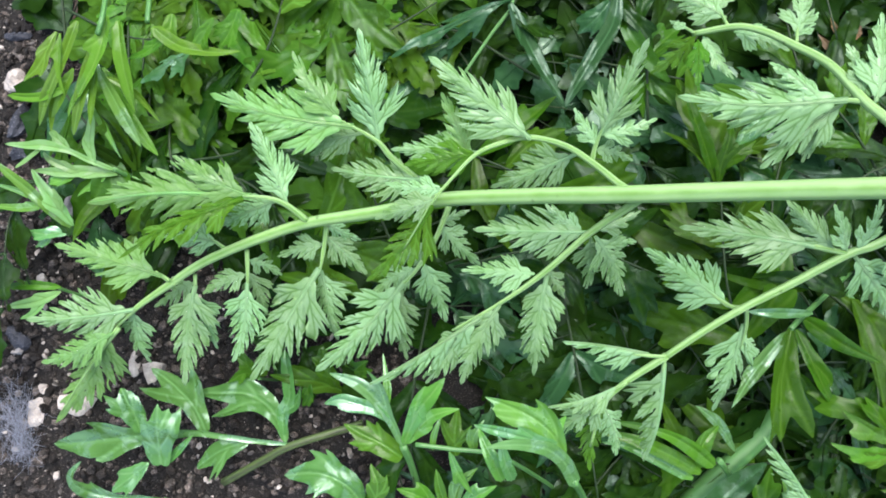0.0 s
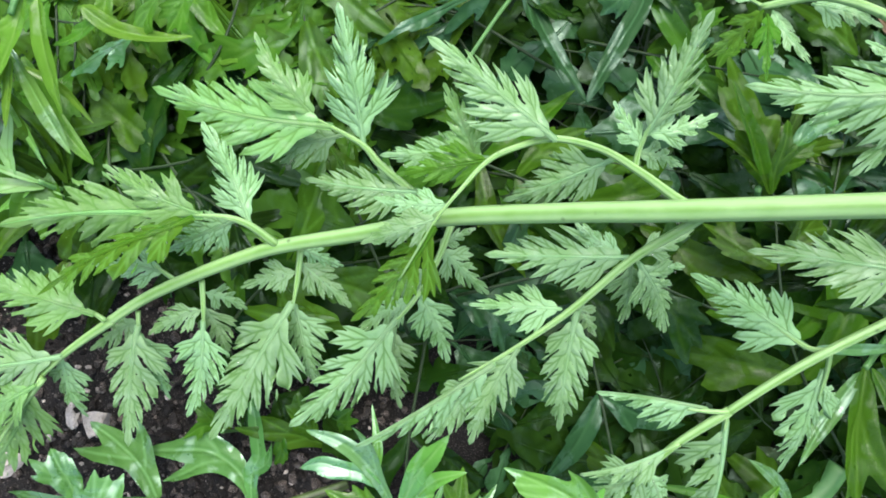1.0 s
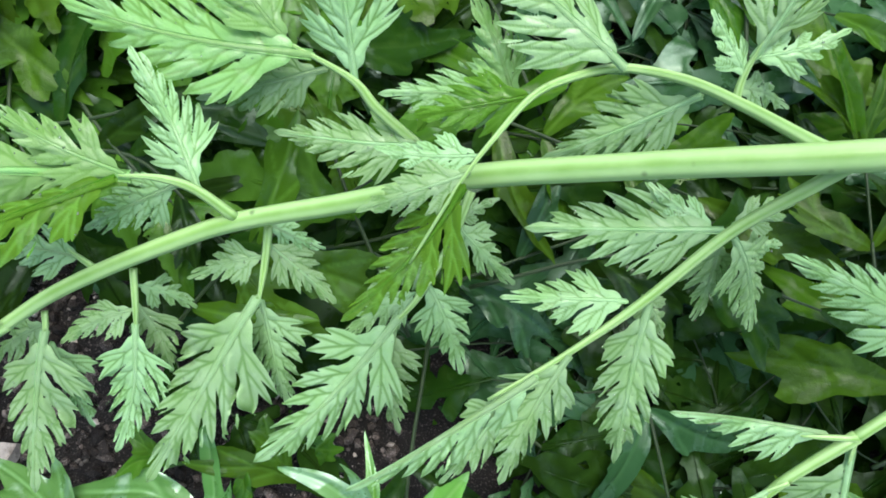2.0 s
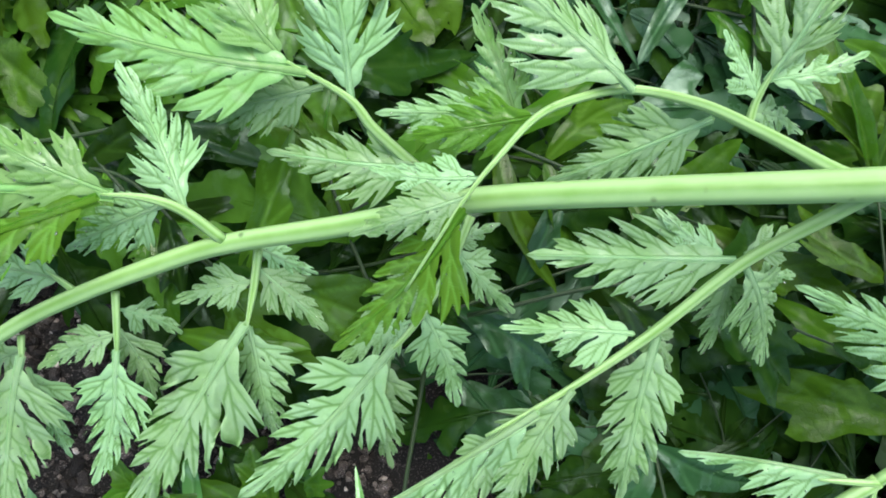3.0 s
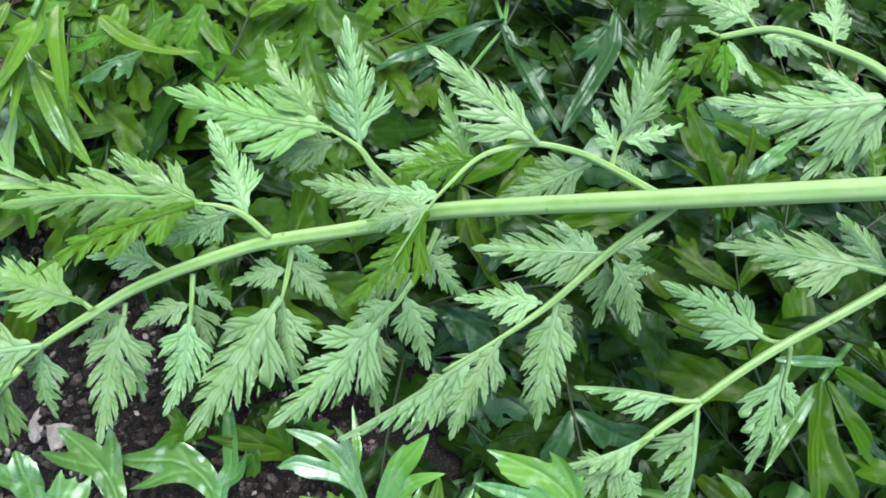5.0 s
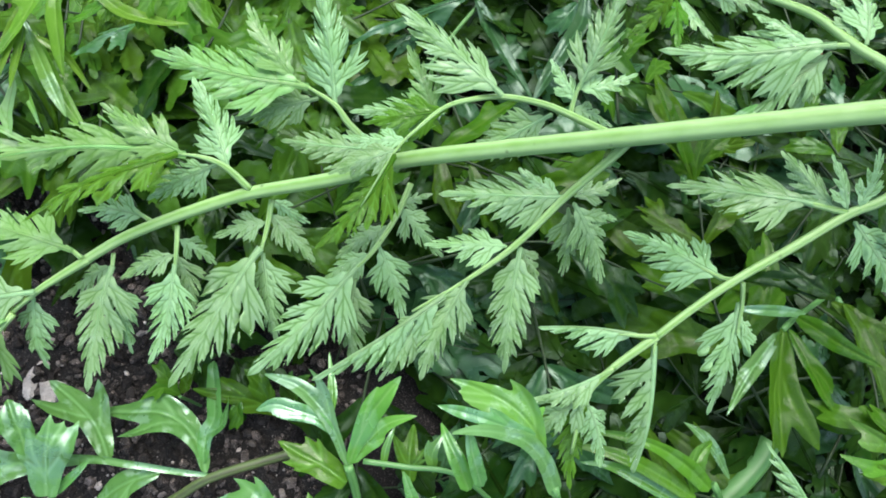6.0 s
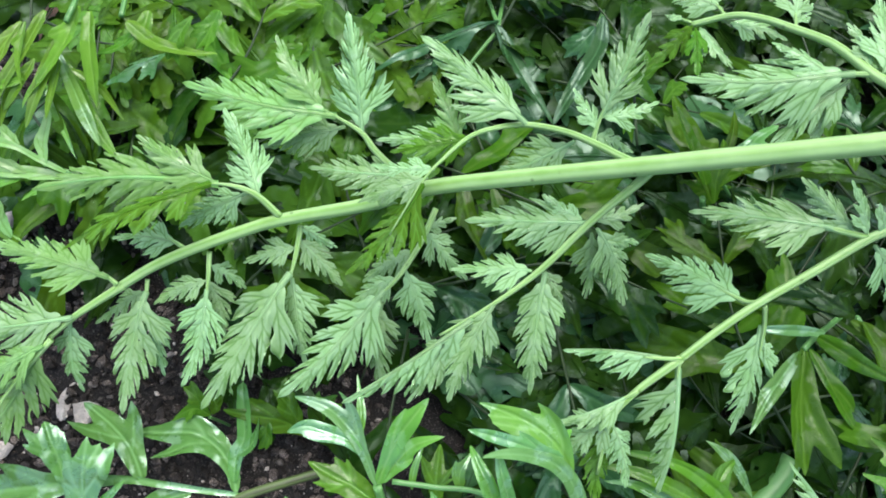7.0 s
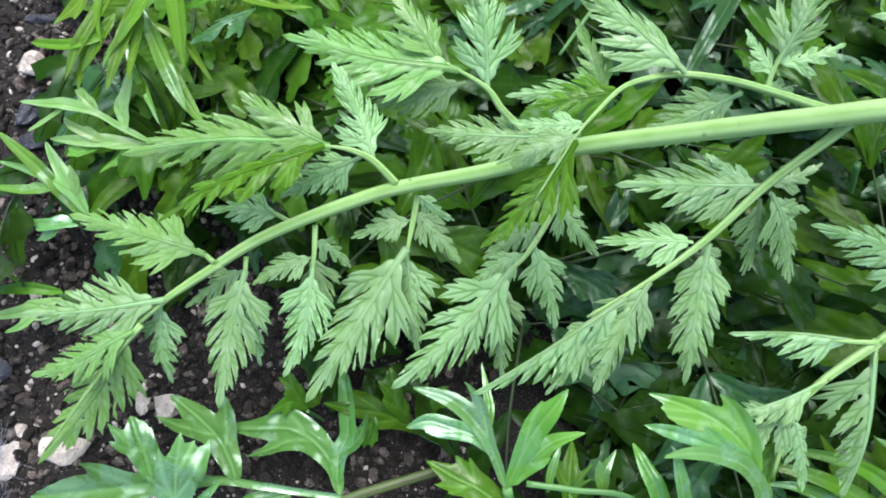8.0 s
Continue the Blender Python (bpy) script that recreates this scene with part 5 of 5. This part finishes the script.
ribbon(plant, [(-0.0945, 0.1975, 0.0560, 0.0009), (-0.0890, 0.1875, 0.0540, 0.0021), (-0.0828, 0.1751, 0.0500, 0.0023), (-0.0776, 0.1657, 0.0470, 0.0002)], fresh)
ribbon(plant, [(-0.0990, 0.1869, 0.0500, 0.0010), (-0.0941, 0.1767, 0.0480, 0.0017), (-0.0862, 0.1611, 0.0450, 0.0002)], fresh)
ribbon(plant, [(-0.0929, 0.1959, 0.0500, 0.0015), (-0.0873, 0.1830, 0.0470, 0.0027), (-0.0793, 0.1707, 0.0430, 0.0023), (-0.0736, 0.1640, 0.0400, 0.0004)], bright)
ribbon(plant, [(-0.0872, 0.1900, 0.0580, 0.0011), (-0.0774, 0.1847, 0.0540, 0.0015), (-0.0695, 0.1748, 0.0500, 0.0004)], bright)
ribbon(plant, [(-0.0704, 0.2086, 0.0600, 0.0023), (-0.0615, 0.2034, 0.0560, 0.0027), (-0.0491, 0.2029, 0.0520, 0.0016), (-0.0400, 0.2044, 0.0500, 0.0004)], bright)
ribbon(plant, [(-0.0490, 0.2139, 0.0580, 0.0023), (-0.0547, 0.2052, 0.0540, 0.0027), (-0.0538, 0.1979, 0.0500, 0.0006)], top)
ribbon(plant, [(-0.0669, 0.2059, 0.0580, 0.0023), (-0.0747, 0.2008, 0.0550, 0.0023), (-0.0827, 0.1988, 0.0530, 0.0006)], top)
ribbon(plant, [(-0.0643, 0.2148, 0.0580, 0.0027), (-0.0658, 0.2073, 0.0560, 0.0027), (-0.0673, 0.2004, 0.0530, 0.0006)], bright)
ribbon(plant, [(-0.0403, 0.2182, 0.0560, 0.0031), (-0.0440, 0.2111, 0.0530, 0.0031), (-0.0488, 0.2048, 0.0500, 0.0008)], top)
wide(plant, (-0.0604, 0.2065, 0.0440), (-0.0823, 0.1926, 0.0420), 0.0077, sea, roll=8)
wide(plant, (-0.0605, 0.2103, 0.0340), (-0.0551, 0.1832, 0.0340), 0.0092, gloss)
wide(plant, (-0.0508, 0.2029, 0.0360), (-0.0689, 0.1800, 0.0340), 0.0075, gloss)
wide(plant, (-0.0764, 0.1998, 0.0380), (-0.0702, 0.2125, 0.0440), 0.0061, mid)
wide(plant, (-0.0748, 0.1703, 0.0300), (-0.0548, 0.1764, 0.0320), 0.0070, blue)
plant = thing("leaf_frond", (-0.08, 0.17, 0.0), "dark green strap leaves leaning over the soil", "leaf")
stem(plant, [(-0.0883, 0.1597, 0.0300), (-0.0875, 0.1568, 0.0180), (-0.0875, 0.1542, 0.0000)], 0.0009, 0.0009, stem_mid)
strap(plant, (-0.0852, 0.1580, 0.0340), (-0.0979, 0.1861, 0.0520), 0.0037, mid, roll=10)
strap(plant, (-0.0865, 0.1591, 0.0340), (-0.0940, 0.1781, 0.0500), 0.0030, gloss)
strap(plant, (-0.0842, 0.1592, 0.0340), (-0.0856, 0.1821, 0.0440), 0.0037, mid)
strap(plant, (-0.0885, 0.1594, 0.0320), (-0.1035, 0.1680, 0.0440), 0.0028, gloss)
plant = thing("leaf_frond", (-0.08, 0.15, 0.0), "green cut leaf with a pale midrib over the soil", "leaf")
stem(plant, [(-0.0914, 0.1582, 0.0400), (-0.0877, 0.1570, 0.0300), (-0.0860, 0.1630, 0.0000)], 0.0008, 0.0009, stem_mid)
ribbon(plant, [(-0.0908, 0.1578, 0.0400, 0.0009), (-0.0987, 0.1605, 0.0440, 0.0011), (-0.1059, 0.1636, 0.0470, 0.0011), (-0.1141, 0.1650, 0.0490, 0.0021), (-0.1205, 0.1645, 0.0500, 0.0014), (-0.1294, 0.1649, 0.0500, 0.0004)], lit)
ribbon(plant, [(-0.1056, 0.1640, 0.0470, 0.0009), (-0.1097, 0.1676, 0.0480, 0.0016), (-0.1132, 0.1703, 0.0490, 0.0004)], lit)
ribbon(plant, [(-0.1153, 0.1640, 0.0490, 0.0009), (-0.1215, 0.1592, 0.0480, 0.0009), (-0.1267, 0.1559, 0.0470, 0.0004)], lit)
ribbon(plant, [(-0.0975, 0.1585, 0.0430, 0.0011), (-0.0987, 0.1669, 0.0450, 0.0022), (-0.0977, 0.1740, 0.0470, 0.0018), (-0.0973, 0.1794, 0.0480, 0.0005)], lit)
ribbon(plant, [(-0.0907, 0.1563, 0.0380, 0.0011), (-0.1020, 0.1567, 0.0410, 0.0026), (-0.1105, 0.1558, 0.0420, 0.0025), (-0.1226, 0.1562, 0.0420, 0.0005)], lit)
ribbon(plant, [(-0.1042, 0.1562, 0.0420, 0.0016), (-0.1143, 0.1600, 0.0430, 0.0016), (-0.1185, 0.1634, 0.0430, 0.0004)], lit)
ribbon(plant, [(-0.1062, 0.1545, 0.0410, 0.0016), (-0.1121, 0.1522, 0.0410, 0.0015), (-0.1165, 0.1511, 0.0410, 0.0004)], fresh)
ribbon(plant, [(-0.0945, 0.1556, 0.0390, 0.0013), (-0.1015, 0.1511, 0.0380, 0.0018), (-0.1071, 0.1470, 0.0370, 0.0004)], fresh)
plant = thing("leaf_frond", (-0.12, 0.10, 0.0), "wet green leaf with narrow lobes over bare soil", "leaf")
stem(plant, [(-0.1153, 0.1351, 0.0240), (-0.1140, 0.1350, 0.0140), (-0.1117, 0.1346, 0.0000)], 0.0008, 0.0006, stem_mid)
ribbon(plant, [(-0.1148, 0.1349, 0.0250, 0.0013), (-0.1233, 0.1433, 0.0300, 0.0023), (-0.1310, 0.1505, 0.0320, 0.0023), (-0.1391, 0.1567, 0.0330, 0.0015), (-0.1446, 0.1610, 0.0330, 0.0004)], fresh)
ribbon(plant, [(-0.1240, 0.1432, 0.0304, 0.0015), (-0.1333, 0.1421, 0.0300, 0.0021), (-0.1445, 0.1425, 0.0300, 0.0009)], fresh)
ribbon(plant, [(-0.1277, 0.1465, 0.0315, 0.0013), (-0.1360, 0.1494, 0.0310, 0.0011), (-0.1444, 0.1513, 0.0310, 0.0004)], fresh)
ribbon(plant, [(-0.1135, 0.1356, 0.0260, 0.0013), (-0.1182, 0.1437, 0.0310, 0.0030), (-0.1238, 0.1522, 0.0340, 0.0019), (-0.1273, 0.1580, 0.0350, 0.0004)], lit)
ribbon(plant, [(-0.1164, 0.1412, 0.0300, 0.0011), (-0.1172, 0.1470, 0.0330, 0.0015), (-0.1189, 0.1505, 0.0340, 0.0004)], lit)
ribbon(plant, [(-0.1151, 0.1337, 0.0240, 0.0015), (-0.1257, 0.1320, 0.0250, 0.0029), (-0.1370, 0.1331, 0.0240, 0.0006)], sea)
ribbon(plant, [(-0.1229, 0.1315, 0.0246, 0.0015), (-0.1312, 0.1255, 0.0230, 0.0004)], sea)
plant = thing("leaf_frond", (-0.12, 0.09, 0.0), "small green leaf low over the soil", "leaf")
stem(plant, [(-0.1223, 0.1095, 0.0180), (-0.1190, 0.1070, 0.0100), (-0.1152, 0.1047, 0.0000)], 0.0007, 0.0005, stem_mid)
ribbon(plant, [(-0.1209, 0.1098, 0.0190, 0.0011), (-0.1319, 0.1105, 0.0200, 0.0021), (-0.1438, 0.1089, 0.0200, 0.0011)], top)
ribbon(plant, [(-0.1215, 0.1080, 0.0180, 0.0013), (-0.1316, 0.1035, 0.0180, 0.0027), (-0.1454, 0.1004, 0.0160, 0.0011)], lit)
ribbon(plant, [(-0.1280, 0.1043, 0.0180, 0.0013), (-0.1331, 0.0984, 0.0170, 0.0015), (-0.1397, 0.0954, 0.0160, 0.0004)], lit)
plant = thing("dead_stalk", (0.19, 0.22, 0.0), "dry brown shrivelled leaf stalk among green leaves", "dead leaf")
stem(plant, [(0.2055, 0.2187, 0.0220), (0.2032, 0.2276, 0.0240), (0.2052, 0.2390, 0.0260)], 0.0007, 0.0005, stem_mid)
strap(plant, (0.2049, 0.2223, 0.0220), (0.1931, 0.2289, 0.0260), 0.0017, dry)
strap(plant, (0.2042, 0.2253, 0.0240), (0.2124, 0.2333, 0.0260), 0.0017, dry)
strap(plant, (0.2032, 0.2276, 0.0240), (0.1982, 0.2363, 0.0260), 0.0014, dry)

def edge_x(y):
    """Where the leaves end and the bare soil begins."""
    return -0.125 if y > 0.16 else -0.10 if y > 0.12 else -0.05 if y > 0.09 else 0.015


# hollows where the upper of the lower leaves stand apart
CLEARINGS = ((0.085, 0.205, 0.05), (0.04, 0.05, 0.030), (-0.02, 0.05, 0.06), (0.105, 0.095, 0.032), (0.165, 0.080, 0.048))


def carpet(count, area, low, high, materials, label, group, straps=0.3, sizes=(0.055, 0.10)):
    rng.seed(count)
    for _ in range(count):
        x, y = rng.uniform(area[0], area[1]), rng.uniform(area[2], area[3])
        if x < edge_x(y):
            continue
        heading = rng.uniform(0, 6.283)
        long = rng.uniform(*sizes)
        if x + 1.6 * long * math.cos(heading) < edge_x(y + 1.2 * long * math.sin(heading)) - 0.02:
            heading = math.pi - heading
        # the broad-lobed frond lies on open soil
        if any(math.hypot((x + f * long * math.cos(heading) + 0.035) / 1.25, y + f * long * math.sin(heading) - 0.045) < 0.042 for f in (0.0, 0.5, 1.0, 1.5)):
            continue
        if high > 0.02 and any(math.hypot(x + long * math.cos(heading) - cx, y + long * math.sin(heading) - cy) < r for cx, cy, r in CLEARINGS):
            continue
        low_frond((x, y, rng.uniform(low, high)), heading, long, rng.uniform(-0.01, 0.015), rng.choice(materials), label, group, rng.choice((2, 3)), rng.random() < straps)


# lowest layer, mostly in the green that carries painted gap shade
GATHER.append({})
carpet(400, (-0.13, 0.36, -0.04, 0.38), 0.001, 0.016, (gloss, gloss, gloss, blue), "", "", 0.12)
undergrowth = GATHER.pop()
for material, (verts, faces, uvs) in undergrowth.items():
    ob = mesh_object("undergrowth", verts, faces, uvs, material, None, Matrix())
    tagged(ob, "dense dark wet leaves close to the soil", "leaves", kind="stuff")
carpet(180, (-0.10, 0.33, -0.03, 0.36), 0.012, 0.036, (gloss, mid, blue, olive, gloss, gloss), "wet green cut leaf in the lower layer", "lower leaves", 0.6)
carpet(32, (-0.13, -0.03, 0.18, 0.30), 0.014, 0.034, (mid, top, mid, olive, mid), "bright green cut leaf at the soil's edge", "leaves at the edge", 0.3)
# ---- small details ----
def droplets():
    """Beads of water on the pale leaflets, joined."""
    ring = 7
    verts, faces = [], []
    for at, radius in DROPS:
        first = len(verts)
        for k, (scale, height) in enumerate(((1.0, 0.0), (0.78, 0.42), (0.40, 0.66))):
            for i in range(ring):
                a = 2 * math.pi * i / ring
                verts.append((at.x + radius * scale * math.cos(a), at.y + radius * scale * math.sin(a), at.z + radius * height))
        verts.append((at.x, at.y, at.z + radius * 0.74))
        for k in range(2):
            for i in range(ring):
                n = (i + 1) % ring
                faces.append((first + k * ring + i, first + k * ring + n, first + (k + 1) * ring + n, first + (k + 1) * ring + i))
        for i in range(ring):
            faces.append((first + 2 * ring + i, first + 2 * ring + (i + 1) % ring, first + 3 * ring))
        faces.append(tuple(first + i for i in reversed(range(ring))))
    ob = mesh_object("water_droplets", verts, faces, None, water_mat, None, Matrix())
    return tagged(ob, "tiny beads of water on the pale leaves", "water", kind="stuff")


droplets()


def cobweb(x, y, spread, strands):
    """A tangle of fine silk over the soil."""
    verts, faces = [], []
    for _ in range(strands):
        a, b = (Vector((x + rng.gauss(0, spread), y + rng.gauss(0, spread * 1.3), rng.uniform(0.001, 0.008))) for _ in range(2))
        sag = (a + b) / 2 - Vector((0, 0, rng.uniform(0, 0.002)))
        v, f, uv, origin = tube((a, sag, b), 0.00005, 0.00005, 3, 0, 6)
        first = len(verts)
        verts += [tuple(q + origin) for q in v]
        faces += [tuple(i + first for i in q) for q in f]
    ob = mesh_object("cobweb", verts, faces, None, web_mat, None, Matrix())
    return tagged(ob, "whitish tangle of cobweb silk on the soil", "cobweb")


cobweb(-0.1454, 0.0522, 0.0060, 210)
cobweb(-0.1415, 0.0387, 0.0040, 130)
